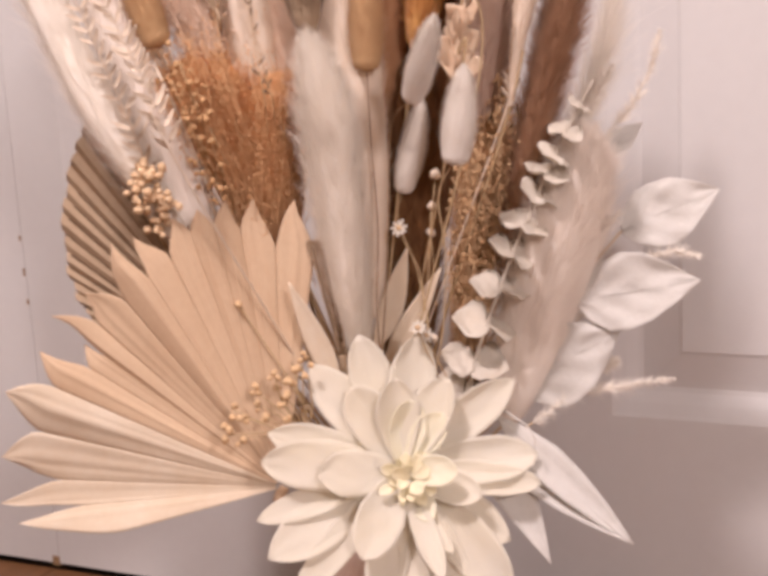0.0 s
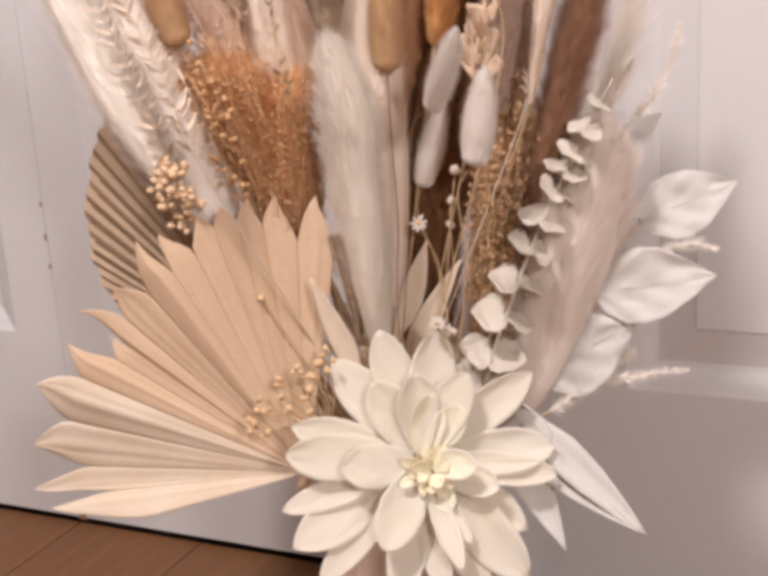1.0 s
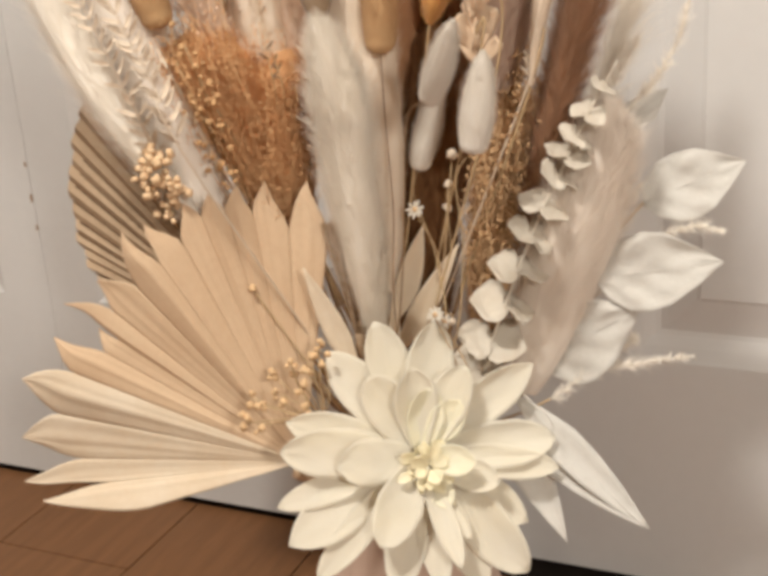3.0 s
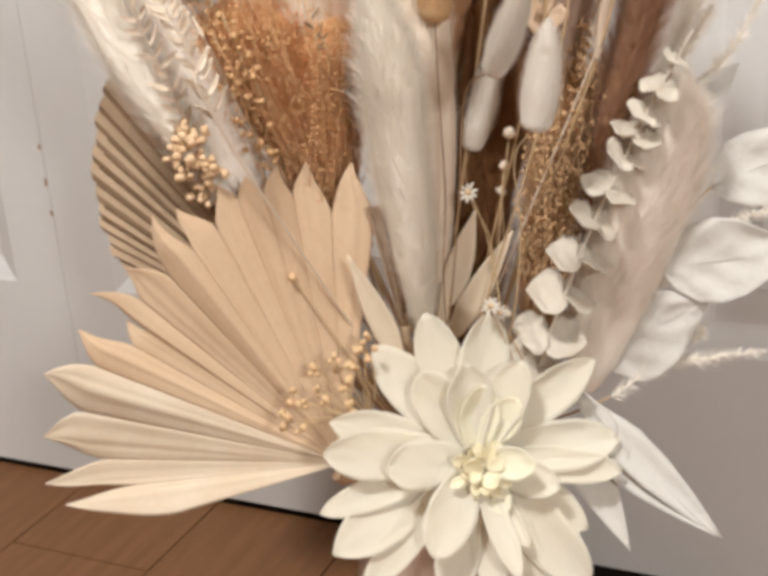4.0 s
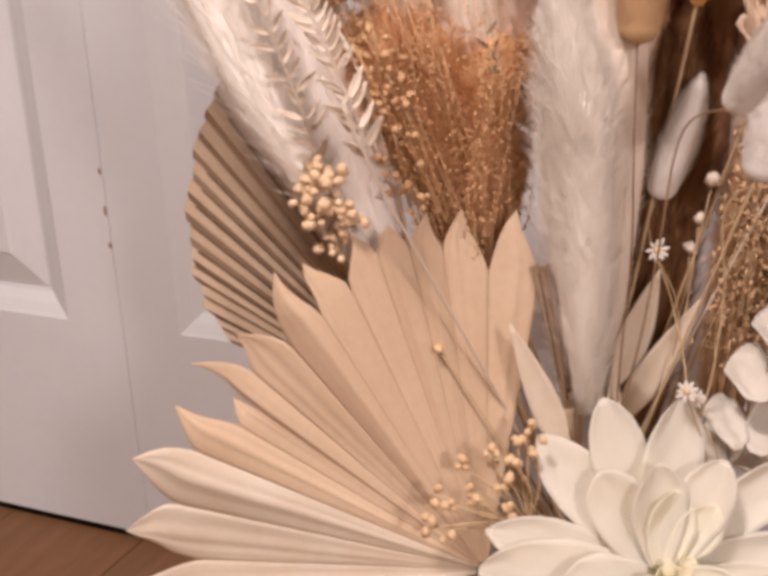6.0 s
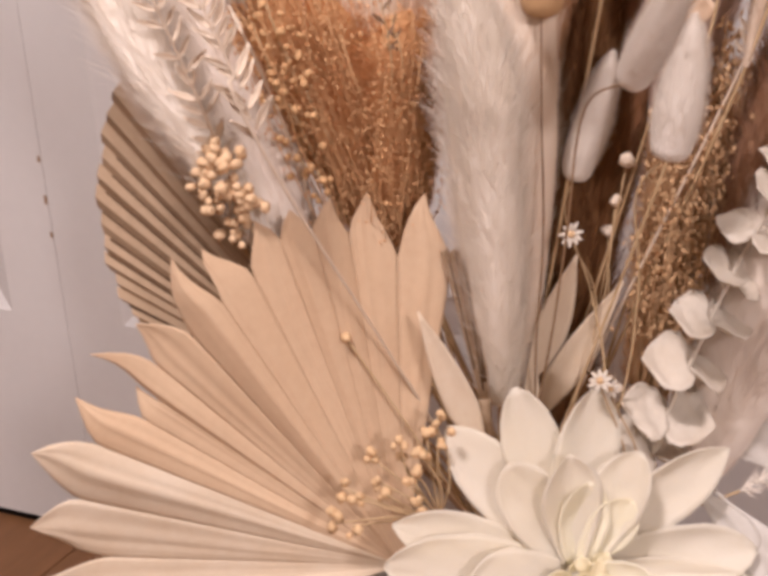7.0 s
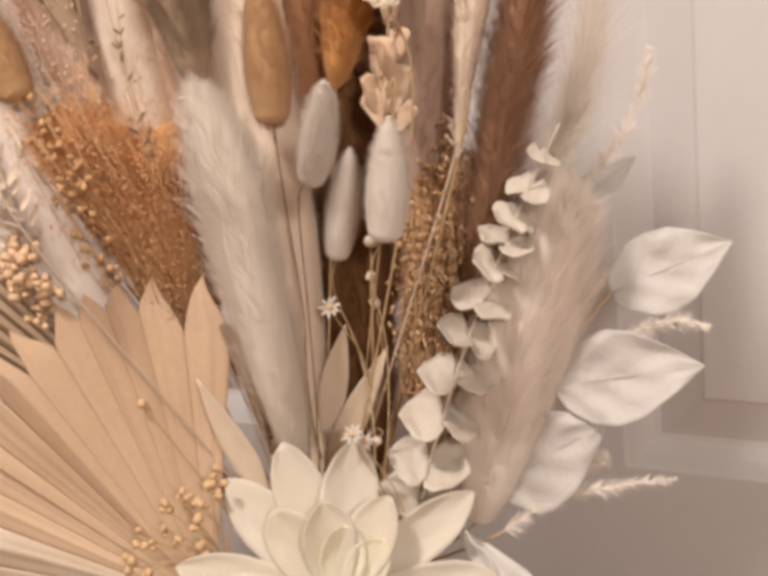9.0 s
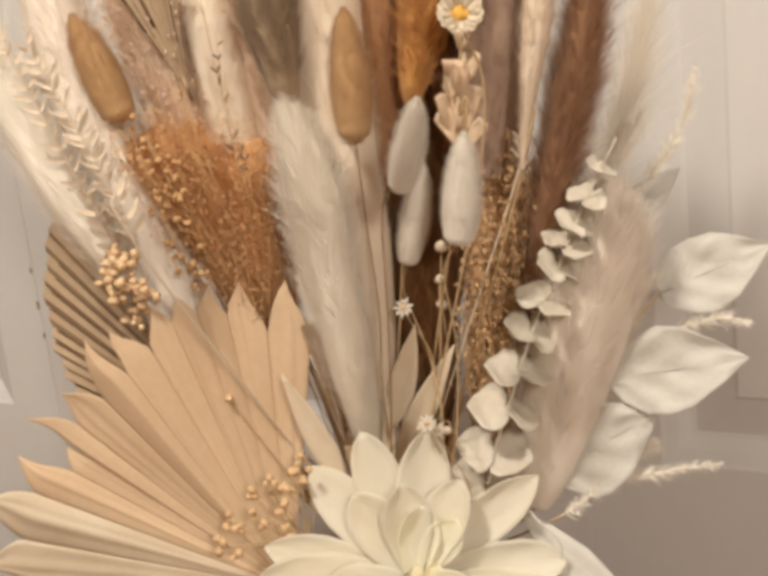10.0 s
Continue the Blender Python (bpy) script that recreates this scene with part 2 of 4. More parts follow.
def sheet(base, tip, facing, half, shape, cup=0.0, bow=0.0, fold=0.0, rows=12, cols=6, twist=0.0, ripple=0.0, thick=0.0006, phase=0.0, ridges=1, crumple=0.0):
    """A leaf or petal with thickness. shape: rows of (way along, share of half). cup: edges lift; bow: the middle lifts; fold: a crease."""
    base, tip = V(*base), V(*tip)
    along = tip - base
    size = np.linalg.norm(along)
    d = along / size
    f = V(*facing)
    f = unit(f - d * (f @ d))
    w = np.cross(d, f)
    top = []
    for i in range(rows + 1):
        s = i / rows
        h = max(float(lerp(s, shape)) * half, 0.0004)
        a = twist * s
        ww, ff = w * math.cos(a) + f * math.sin(a), f * math.cos(a) - w * math.sin(a)
        for j in range(cols + 1):
            c = 2 * j / cols - 1
            lift = cup * c * c * h + bow * size * math.sin(math.pi * s) - fold * h / ridges * abs(((c * ridges + ridges + 1) % 2) - 1) + ripple * h * math.sin(7 * s + 3 * c + phase) * abs(c)
            if crumple:
                lift += crumple * h * (math.sin(11 * s + 5 * abs(c) + phase) + 0.7 * math.sin(19 * s - 8 * abs(c) + 2 * phase) + 0.5 * math.sin(9 * c + 5 * s + phase))
            top.append(base + along * s + ww * c * h + ff * lift)
    top = np.array(top)
    low = top - f * thick
    n, q = len(top), cols + 1
    faces = []
    for i in range(rows):
        for j in range(cols):
            a = i * q + j
            faces += [(a, a + 1, a + q + 1, a + q), (n + a, n + a + q, n + a + q + 1, n + a + 1)]
        a, b = i * q, i * q + cols
        faces += [(a, a + q, n + a + q, n + a), (b + q, b, n + b, n + b + q)]
    for j in range(cols):
        a = rows * q + j
        faces += [(j + 1, j, n + j, n + j + 1), (a, a + 1, n + a + 1, n + a)]
    return np.vstack([top, low]), faces


POINTED = [(0, 0.25), (0.15, 0.6), (0.4, 1.0), (0.6, 0.95), (0.8, 0.6), (0.93, 0.25), (1, 0.02)]
BROAD = [(0, 0.35), (0.15, 0.62), (0.35, 0.9), (0.55, 1.0), (0.72, 0.97), (0.85, 0.78), (0.94, 0.48), (1, 0.08)]
ROUNDED = [(0, 0.35), (0.2, 0.7), (0.5, 1.0), (0.75, 0.92), (0.9, 0.62), (0.97, 0.32), (1, 0.1)]
PETALLINE = [(0, 0.3), (0.2, 0.6), (0.45, 0.93), (0.6, 1.0), (0.75, 0.92), (0.87, 0.66), (0.95, 0.34), (1, 0.05)]
WEDGE = [(0, 0.8), (0.12, 1.0), (0.3, 0.94), (0.55, 0.66), (0.8, 0.32), (0.93, 0.11), (1, 0.02)]
LANCE = [(0, 0.1), (0.15, 0.6), (0.35, 1.0), (0.55, 0.92), (0.75, 0.62), (0.9, 0.28), (1, 0.02)]

MOUTH = V(*(0.479, -0.200, 0.192))


# ---- the setting ----
def box(x0, x1, y0, y1, z0, z1, bevel=0.0):
    bm = bmesh.new()
    bmesh.ops.create_cube(bm, size=1)
    for v in bm.verts:
        v.co = ((x0 + x1) / 2 + v.co.x * (x1 - x0), (y0 + y1) / 2 + v.co.y * (y1 - y0), (z0 + z1) / 2 + v.co.z * (z1 - z0))
    if bevel:
        bmesh.ops.bevel(bm, geom=bm.edges[:], offset=bevel, segments=2, affect="EDGES", profile=0.6)
    return bm


def setting(name, data, material, label, category):
    return tagged(part(name, data, material), label, category, kind="structure")


floor = setting("floor", box(-2.2, 2.7, -3.2, 0.3, -0.06, -0.003), DARK, "brown wood-look floor boards laid square to the doors", "floor")
setting("wall_south", box(-2.2, 2.7, -3.3, -3.2, 0, 2.5), WALL, "plain warm painted wall", "wall")
setting("wall_west", box(-2.3, -2.2, -3.2, 0.3, 0, 2.5), WALL, "plain warm painted wall", "wall")
setting("wall_east", box(2.7, 2.8, -3.2, 0.3, 0, 2.5), WALL, "plain warm painted wall", "wall")
setting("wall_north", box(-2.2, -1.095, 0.0, 0.12, 0, 2.5), WALL, "plain warm painted wall beside the closet", "wall")
setting("wall_north_2", box(1.64, 2.7, 0.0, 0.12, 0, 2.5), WALL, "plain warm painted wall beside the closet", "wall")
setting("wall_north_3", box(-1.095, 1.64, 0.0, 0.12, 2.045, 2.5), WALL, "plain warm painted wall over the closet", "wall")
setting("wall_closet", box(-2.2, 2.7, 0.3, 0.36, -0.06, 2.5), DARK, "dark back wall of the closet", "wall")
setting("ceiling", box(-2.3, 2.8, -3.3, 0.36, 2.5, 2.6), WALL, "plain pale ceiling", "ceiling")


def door_panel(x0, x1, z0, z1):
    """A raised panel: a moulding that falls into a groove, and a field that rises from it."""
    steps = [(0.0, 0.0), (0.003, 0.0015), (0.012, 0.005), (0.021, 0.0095), (0.025, 0.0105), (0.030, 0.0095), (0.055, 0.003), (0.058, 0.0015)]
    verts, faces = [], []
    for inset, depth in steps:
        verts += [(x0 + inset, depth, z0 + inset), (x1 - inset, depth, z0 + inset), (x1 - inset, depth, z1 - inset), (x0 + inset, depth, z1 - inset)]
    for i in range(len(steps) - 1):
        for j in range(4):
            k = (j + 1) % 4
            faces.append((4 * i + j, 4 * i + k, 4 * i + 4 + k, 4 * i + 4 + j))
    n = 4 * (len(steps) - 1)
    faces.append((n, n + 1, n + 2, n + 3))
    return mesh_of(np.array(verts), faces, smooth=False)


def closet_door(name, x0, x1, label):
    """A tall leaf with two raised panels; its front lies at y = 0."""
    z0, z1, stile = 0.008, 2.03, 0.06
    panels = [(0.22, 0.92), (1.05, 1.92)]
    bm = bmesh.new()

    def strip(a, b, c, d):
        made = box(a, b, 0, 0.034, c, d, 0.0)
        tmp = bpy.data.meshes.new("tmp")
        made.to_mesh(tmp)
        made.free()
        bm.from_mesh(tmp)
        bpy.data.meshes.remove(tmp)

    strip(x0, x0 + stile, z0, z1)
    strip(x1 - stile, x1, z0, z1)
    for lo, hi in ((z0, panels[0][0]), (panels[0][1], panels[1][0]), (panels[1][1], z1)):
        strip(x0 + stile, x1 - stile, lo, hi)
    bmesh.ops.remove_doubles(bm, verts=bm.verts[:], dist=0.0001)
    leaf = tagged(part(name, bm, PAINT), label, "door", kind="structure")
    for lo, hi in panels:
        part("panel", door_panel(x0 + stile, x1 - stile, lo, hi), PAINT, leaf)
    return leaf


left_leaf = closet_door("door_1", -0.5410, -0.0003, "white gloss-painted closet door with raised panels, shut")
right_leaf = closet_door("door_2", 0.0003, 0.5415, "white gloss-painted closet door with raised panels, shut behind the dried flowers")
closet_door("door_3", 0.5416, 1.083, "white gloss-painted closet door with raised panels, shut")
closet_door("door_4", -1.083, -0.5434, "white gloss-painted closet door with raised panels, shut")
closet_door("door_5", 1.0854, 1.625, "white gloss-painted closet door with raised panels, shut")
# chips in the paint along the meeting edge, and the worn nib at its foot
for z, h, x in ((0.327, 0.008, -0.0035), (0.362, 0.005, -0.004), (0.296, 0.005, -0.003)):
    part("chip", box(x, x + 0.0026, -0.0007, 0.001, z - h / 2, z + h / 2, 0.0004), STEMBROWN, left_leaf, "dark chip in the paint")
part("nib", box(-0.009, 0.0005, -0.001, 0.003, 0.005, 0.016, 0.001), STEMBROWN, left_leaf, "dark worn corner at the foot of the door")


# ---- the vase ----
vase = thing("vase", (MOUTH[0], MOUTH[1], 0.0), "blush ceramic vase standing on the floor boards before the closet", "vase")
prof = [(0.0, 0.040), (0.004, 0.044), (0.05, 0.052), (0.10, 0.052), (0.15, 0.044), (0.18, 0.037), (0.195, 0.038), (0.195, 0.034), (0.18, 0.033), (0.10, 0.046), (0.01, 0.040)]
verts, faces = [], []
for z, r in prof:
    for j in range(96):
        a = 2 * math.pi * j / 96
        rr = 1.35 * r * (1 + 0.02 * math.cos(24 * a))
        verts.append((MOUTH[0] + rr * math.cos(a), MOUTH[1] + rr * math.sin(a), z))
for i in range(len(prof) - 1):
    for j in range(96):
        k = (j + 1) % 96
        faces.append((i * 96 + j, i * 96 + k, (i + 1) * 96 + k, (i + 1) * 96 + j))
faces.append(tuple(range(95, -1, -1)))
faces.append(tuple((len(prof) - 1) * 96 + j for j in range(96)))
part("body", (np.array(verts), faces), CERAMIC, vase)


def foot(k=0):
    """Where a stem stands in the vase."""
    a = k * 2.4
    return V(MOUTH[0] + 0.022 * math.cos(a), MOUTH[1] + 0.022 * math.sin(a), 0.03)


def neck(k=0):
    a = k * 2.4
    return V(MOUTH[0] + 0.014 * math.cos(a), MOUTH[1] + 0.014 * math.sin(a), 0.195)


def stem_to(k, *points, radius=0.0012, n=24):
    return tube(curve([foot(k), neck(k), *[V(*p) for p in points]], n), np.linspace(radius * 1.3, radius * 0.8, n), 6)


# ---- the cream flower ----
def cream_flower():
    centre, facing = V(0.5345, -0.2915, 0.2705), unit(V(0.46, -0.80, 0.38))
    right = unit(V(0.911, 0.407, -0.069) - facing * (V(0.911, 0.407, -0.069) @ facing))
    up = np.cross(facing, right)
    flower = thing("cream_flower", foot(0), "large cream sola-wood dahlia with pointed petals, standing in the vase", "flower")
    part("stem", tube(curve([foot(0), neck(0), centre - facing * 0.03 - V(0, 0, 0.02), centre - facing * 0.004], 14), 0.003, 8), STEM, flower)
    part("calyx", blob(centre - facing * 0.004, 0.014, facing, 0.7, 6, 12), PETAL, flower)
    # rows of petals: lift, tilt, then each petal's angle, reach and half width
    tiers = [
        (0.000, 2, [(132, 0.088, 0.0150), (109, 0.089, 0.0144), (84, 0.085, 0.0166), (39, 0.092, 0.0135), (7, 0.087, 0.0152), (-5, 0.088, 0.0112), (-32, 0.082, 0.0138), (-47, 0.100, 0.0164), (-63, 0.093, 0.0132), (-80, 0.087, 0.0105),
                    (-99, 0.088, 0.0132), (-130, 0.100, 0.0112), (-146, 0.099, 0.0170), (-160, 0.095, 0.0098), (178, 0.088, 0.0164), (166, 0.087, 0.0138)]),
        (0.004, 14, [(123, 0.061, 0.0150), (64, 0.064, 0.0140), (97, 0.058, 0.0150), (-19, 0.053, 0.0112), (-115, 0.063, 0.0154), (-71, 0.074, 0.0080), (-59, 0.061, 0.0058), (-174, 0.055, 0.0154)]),
        (0.007, 22, [(85, 0.044, 0.0125), (55, 0.043, 0.0112), (-4, 0.038, 0.0100), (-61, 0.037, 0.0088)]),
    ]
    for tier, (lift, tilt, rows) in enumerate(tiers):
        for k, (deg, reach, half) in enumerate(rows):
            a, t = math.radians(deg), math.radians(tilt + rng.uniform(-4, 4) * (1 + 2 * (tier == 2)))
            out = right * math.cos(a) + up * math.sin(a)
            base = centre + facing * (lift + 0.0012 * (k % 3)) + out * 0.004
            tip = base + facing * math.sin(t) * reach + out * (math.cos(t) * reach - 0.004)
            look_at = facing * math.cos(t) - out * math.sin(t)
            shape = (PETALLINE, BROAD, ROUNDED)[(k + tier) % 3]
            v = sheet(base, tip, look_at, half, shape, cup=rng.uniform(0.1, 0.4), bow=rng.uniform(-0.06, 0.0), fold=rng.uniform(-0.05, 0.08), rows=18, cols=10,
                      twist=rng.uniform(-0.28, 0.28), ripple=0.09, thick=0.0005, phase=rng.uniform(0, 6), crumple=0.022)
            part("petal", v, INNER if tier >= 2 else PETAL, flower)
    for k in range(21):
        a = k * 2.4 + 0.5
        out = right * math.cos(a) + up * math.sin(a)
        r = 0.0025 + 0.00085 * k
        base = centre + right * 0.005 - up * 0.006 + facing * (0.017 - 0.0003 * k) + out * r * 0.5
        tip = base + facing * rng.uniform(0.002, 0.006) + out * rng.uniform(0.008, 0.016) + right * rng.uniform(-0.003, 0.003) - up * rng.uniform(-0.002, 0.004)
        part("heart_petal", sheet(base, tip, facing - out * 0.3 + rng.normal(size=3) * 0.35, rng.uniform(0.0030, 0.0058), PETALLINE, cup=rng.uniform(0.1, 0.4), bow=rng.uniform(-0.12, 0.1), ripple=0.12, rows=8, cols=6, twist=rng.uniform(-0.4, 0.4), thick=0.0005), HEART, flower, "curled yellow-cream inner petal")


cream_flower()


# ---- palm leaves ----
def split_fan(name, label, base, tips, notches, material, pale, k, flat=(0.489, -0.872, 0.033)):
    """A fan leaf of pleated blades grown together out to the notches; each blade runs on alone to its tip."""
    fan = thing(name, foot(k), label, "dried palm leaf")
    base, f = V(*base), unit(V(*flat))
    part("stalk", tube(curve([foot(k), neck(k), base - V(0, 0, 0.012), base], 14), np.linspace(0.003, 0.0035, 14), 8), material, fan)
    tips = [V(*t) - base for t in tips]
    size = [np.linalg.norm(t) for t in tips]
    ways = [t / q for t, q in zip(tips, size)]
    n = len(tips)
    # the lines along which neighbours join, and how far out they hold
    joins = [unit(p + q) for p, q in zip(ways, ways[1:])]
    reach = [m * min(p, q) for m, p, q in zip(notches, size, size[1:])]
    joins = [unit(4.3 * ways[0] - 3.3 * joins[0])] + joins + [unit(1.9 * ways[-1] - 0.9 * joins[-1])]
    reach = [0.62 * size[0]] + reach + [0.82 * size[-1]]
    rows, cols = 30, 12
    for i in range(n):
        ph, sway, arch = rng.uniform(0, 6), rng.uniform(-0.006, 0.006), rng.uniform(-0.004, 0.006)
        deep, wave = rng.uniform(0.12, 0.26), 0.30 if i < 4 else 0.12
        w = unit(np.cross(f, ways[i]))
        top = []
        for r in range(rows + 1):
            s = r / rows
            far = size[i] * (0.03 + 0.97 * s)
            mid = base + ways[i] * far
            edge = []
            for j in (i, i + 1):
                if far <= reach[j]:
                    edge.append(base + joins[j] * far - mid)
                else:
                    u = (far - reach[j]) / (size[i] - reach[j])
                    stop = (joins[j] - ways[i]) * reach[j]
                    edge.append(stop * max((1 - u ** (1.7 if i < 4 else 1.25)) * (1 + 0.06 * u), 0.012))
            half = 0.5 * (np.linalg.norm(edge[0]) + np.linalg.norm(edge[1]))
            joint = min(max(reach[i], reach[i + 1]), 0.9 * size[i])
            free = max(0.0, (far - joint) / (size[i] - joint))
            lift = w * sway * free * math.sin(2.4 * free + ph) + f * (arch * math.sin(math.pi * s) * free + 0.004 * free * free * math.sin(ph))
            for c in range(cols + 1):
                q = 2 * c / cols - 1
                side = edge[0] * -q if q < 0 else edge[1] * q
                ridge = deep * half * (1 - abs(q)) + 0.035 * half * math.cos(9 * q + ph) * (1 - q * q) + 0.05 * half * math.sin(9 * s + ph) * (1 - q * q) + wave * half * q * math.sin(13 * s + ph + 2 * q) * free
                top.append(mid + side + f * ridge + lift)
        top = np.array(top)
        low = top - f * 0.0007
        m, q = len(top), cols + 1
        faces = []
        for r in range(rows):
            for c in range(cols):
                v = r * q + c
                faces += [(v, v + 1, v + q + 1, v + q), (m + v, m + v + q, m + v + q + 1, m + v + 1)]
            v, u = r * q, r * q + cols
            faces += [(v, v + q, m + v + q, m + v), (u + q, u, m + u, m + u + q)]
        part("blade", (np.vstack([top, low]), faces), pale if i < 4 else material, fan)
    return fan


split_fan("palm_leaf", "peach-dyed dried fan palm leaf with split pointed blades", (0.4445, -0.2830, 0.2465),
          [(0.291, -0.369, 0.238), (0.275, -0.365, 0.250), (0.278, -0.363, 0.282), (0.290, -0.364, 0.327), (0.307, -0.351, 0.348), (0.331, -0.334, 0.351), (0.319, -0.343, 0.376), (0.338, -0.332, 0.388),
           (0.360, -0.334, 0.419), (0.372, -0.318, 0.423), (0.386, -0.301, 0.431), (0.401, -0.295, 0.436), (0.416, -0.286, 0.440), (0.429, -0.274, 0.440), (0.458, -0.259, 0.437)],
          [0.72, 0.78, 0.87, 0.89, 0.93, 0.90, 0.89, 0.89, 0.87, 0.89, 0.93, 0.93, 0.90, 0.84], PALM, PALECREAM, 1)


def pleated_fan(name, label, base, rim, pleats, depth, material, k, start=0.25, via=(), thick=0.003):
    """A trimmed palm leaf: blades pleated zigzag from the stalk out to the line of the rim."""
    fan = thing(name, foot(k), label, "dried palm leaf")
    base = V(*base)
    edge = curve([V(*p) for p in rim], 2 * pleats + 1)
    flat = np.linalg.svd(np.vstack([edge, base[None]]) - edge.mean(axis=0))[2][2]
    f = flat if flat @ V(0.35, -0.85, 0.35) > 0 else -flat
    part("stalk", tube(curve([foot(k), neck(k), *[V(*p) for p in via], base, base + (edge[pleats] - base) * start], 20), thick, 8), material, fan)
    for i in range(pleats):
        reach = rng.uniform(0.985, 1.01)
        ridge = depth * rng.uniform(0.5, 1.3)
        rows = []
        for s in np.linspace(start, 1, 7):
            for q, lift in ((edge[2 * i], 0.0), (edge[2 * i + 1] + (edge[2 * i + 1] - edge[2 * i]) * rng.uniform(-0.02, 0.02), ridge), (edge[2 * i + 2], 0.0)):
                rows.append(base + (q - base) * s * reach + f * lift * s)
        top = np.array(rows)
        low = top - f * 0.0006
        faces = []
        for r in range(6):
            for q in range(2):
                v = 3 * r + q
                faces += [(v, v + 1, v + 4, v + 3), (21 + v, 21 + v + 3, 21 + v + 4, 21 + v + 1)]
        faces += [(18, 19, 40, 39), (19, 20, 41, 40)]
        part("blade", mesh_of(np.vstack([top, low]), faces, smooth=False), material, fan)
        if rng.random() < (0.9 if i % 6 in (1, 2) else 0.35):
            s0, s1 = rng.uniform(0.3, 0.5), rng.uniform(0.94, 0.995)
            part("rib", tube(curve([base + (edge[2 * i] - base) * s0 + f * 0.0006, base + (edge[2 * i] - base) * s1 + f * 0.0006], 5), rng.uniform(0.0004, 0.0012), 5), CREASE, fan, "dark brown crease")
    return fan


pleated_fan("tan_palm_leaf", "tan pleated dried palm leaf trimmed to a round edge", (0.410, -0.215, 0.281),
            ((0.282, -0.253, 0.342), (0.266, -0.253, 0.366), (0.259, -0.253, 0.395), (0.262, -0.253, 0.432), (0.270, -0.250, 0.464), (0.289, -0.246, 0.492)), 14, 0.0035, PALMTAN, 2)
pleated_fan("narrow_palm_leaf", "narrow pleated tan palm leaf between the plume and the fan", (0.482, -0.250, 0.305),
            ((0.463, -0.262, 0.410), (0.472, -0.262, 0.413), (0.481, -0.260, 0.410)), 5, 0.004, PALMTAN, 3)
pleated_fan("striped_palm_leaf", "tan striped palm leaf high among the grasses", (0.426, -0.286, 0.551),
            ((0.384, -0.292, 0.624), (0.409, -0.292, 0.628), (0.431, -0.292, 0.625)), 7, 0.005, PALMTAN, 4, 0.12, [(0.437, -0.215, 0.363), (0.408, -0.222, 0.473), (0.398, -0.240, 0.532)], 0.0012)


def blade_leaf(name, label, base, tip, half, k, material=PALECREAM, shape=LANCE, fold=0.2, facing=(0.4, -0.85, 0.3), cup=0.0, bow=0.02):
    leaf = thing(name, foot(k), label, "dried leaf")
    part("blade", sheet(base, tip, facing, half, shape, fold=fold, cup=cup, bow=bow, rows=14, cols=6, ripple=0.06), material, leaf)
    part("stem", stem_to(k, base, radius=0.001, n=12), STEM, leaf)
    return leaf


blade_leaf("pointed_leaf", "pale cream pointed dried leaf beside the white plume", (0.486, -0.270, 0.309), (0.460, -0.285, 0.388), 0.0078, 5)
blade_leaf("pointed_leaf", "pale cream pointed dried leaf over the flower", (0.496, -0.225, 0.333), (0.517, -0.222, 0.400), 0.0085, 6)
blade_leaf("pointed_leaf", "pale cream pointed dried leaf leaning out over the flower", (0.494, -0.225, 0.307), (0.538, -0.215, 0.386), 0.0085, 7)
blade_leaf("pointed_leaf", "thin pale cream dried leaf by the plume", (0.498, -0.240, 0.303), (0.499, -0.235, 0.359), 0.004, 8)
blade_leaf("white_pointed_leaf", "white pointed leaf curling out below the flower", (0.582, -0.238, 0.292), (0.675, -0.266, 0.227), 0.0120, 9, WHITELEAF, shape=LANCE, fold=0.35)
blade_leaf("white_pointed_leaf", "folded white pointed leaf under the longer one", (0.582, -0.242, 0.266), (0.672, -0.268, 0.229), 0.0080, 10, WHITELEAF, shape=LANCE, fold=0.5)
blade_leaf("white_pointed_leaf", "short white pointed leaf hanging under the flower", (0.582, -0.245, 0.268), (0.6226, -0.265, 0.2065), 0.0150, 11, WHITELEAF, shape=WEDGE, fold=0.2, cup=0.1)


# ---- plumes ----
def plume(name, label, points, profile, material, k, count=5000, hair=0.03, width=0.0006, spread=0.35, core=0.6, droop=0.1, category="dried plume"):
    line = curve([V(*p) for p in points], 24)
    ob = thing(name, foot(k), label, category)
    v = merge(core_of(line, profile, core), fluff(line, profile, count, hair, width, spread, core, droop)) if core > 0.2 else fluff(line, profile, count, hair, width, spread, core, droop)
    part("plume", v, material, ob)
    part("stem", stem_to(k, points[0], *([line[8]]), radius=0.0009), STEM, ob)
    return ob


plume("white_plume", "thick fluffy white pampas plume standing behind the flower", [(0.481, -0.235, 0.326), (0.486, -0.250, 0.384), (0.487, -0.262, 0.448), (0.487, -0.270, 0.495), (0.479, -0.277, 0.552)],
      [(0, 0.010), (0.2, 0.0145), (0.45, 0.017), (0.7, 0.0172), (0.85, 0.0125), (0.94, 0.006), (1, 0.001)], PLUME, 12, 16000, 0.022, 0.00028, 0.29, 0.86)
plume("cream_plume", "tall cream pampas plume behind the white one", [(0.485, -0.220, 0.354), (0.493, -0.235, 0.452), (0.492, -0.240, 0.528), (0.492, -0.245, 0.624), (0.494, -0.250, 0.697)],
      [(0, 0.012), (0.3, 0.02), (0.7, 0.024), (0.9, 0.018), (1, 0.004)], PLUMECREAM, 13, 10000, 0.016, 0.0003, 0.23, 0.9)
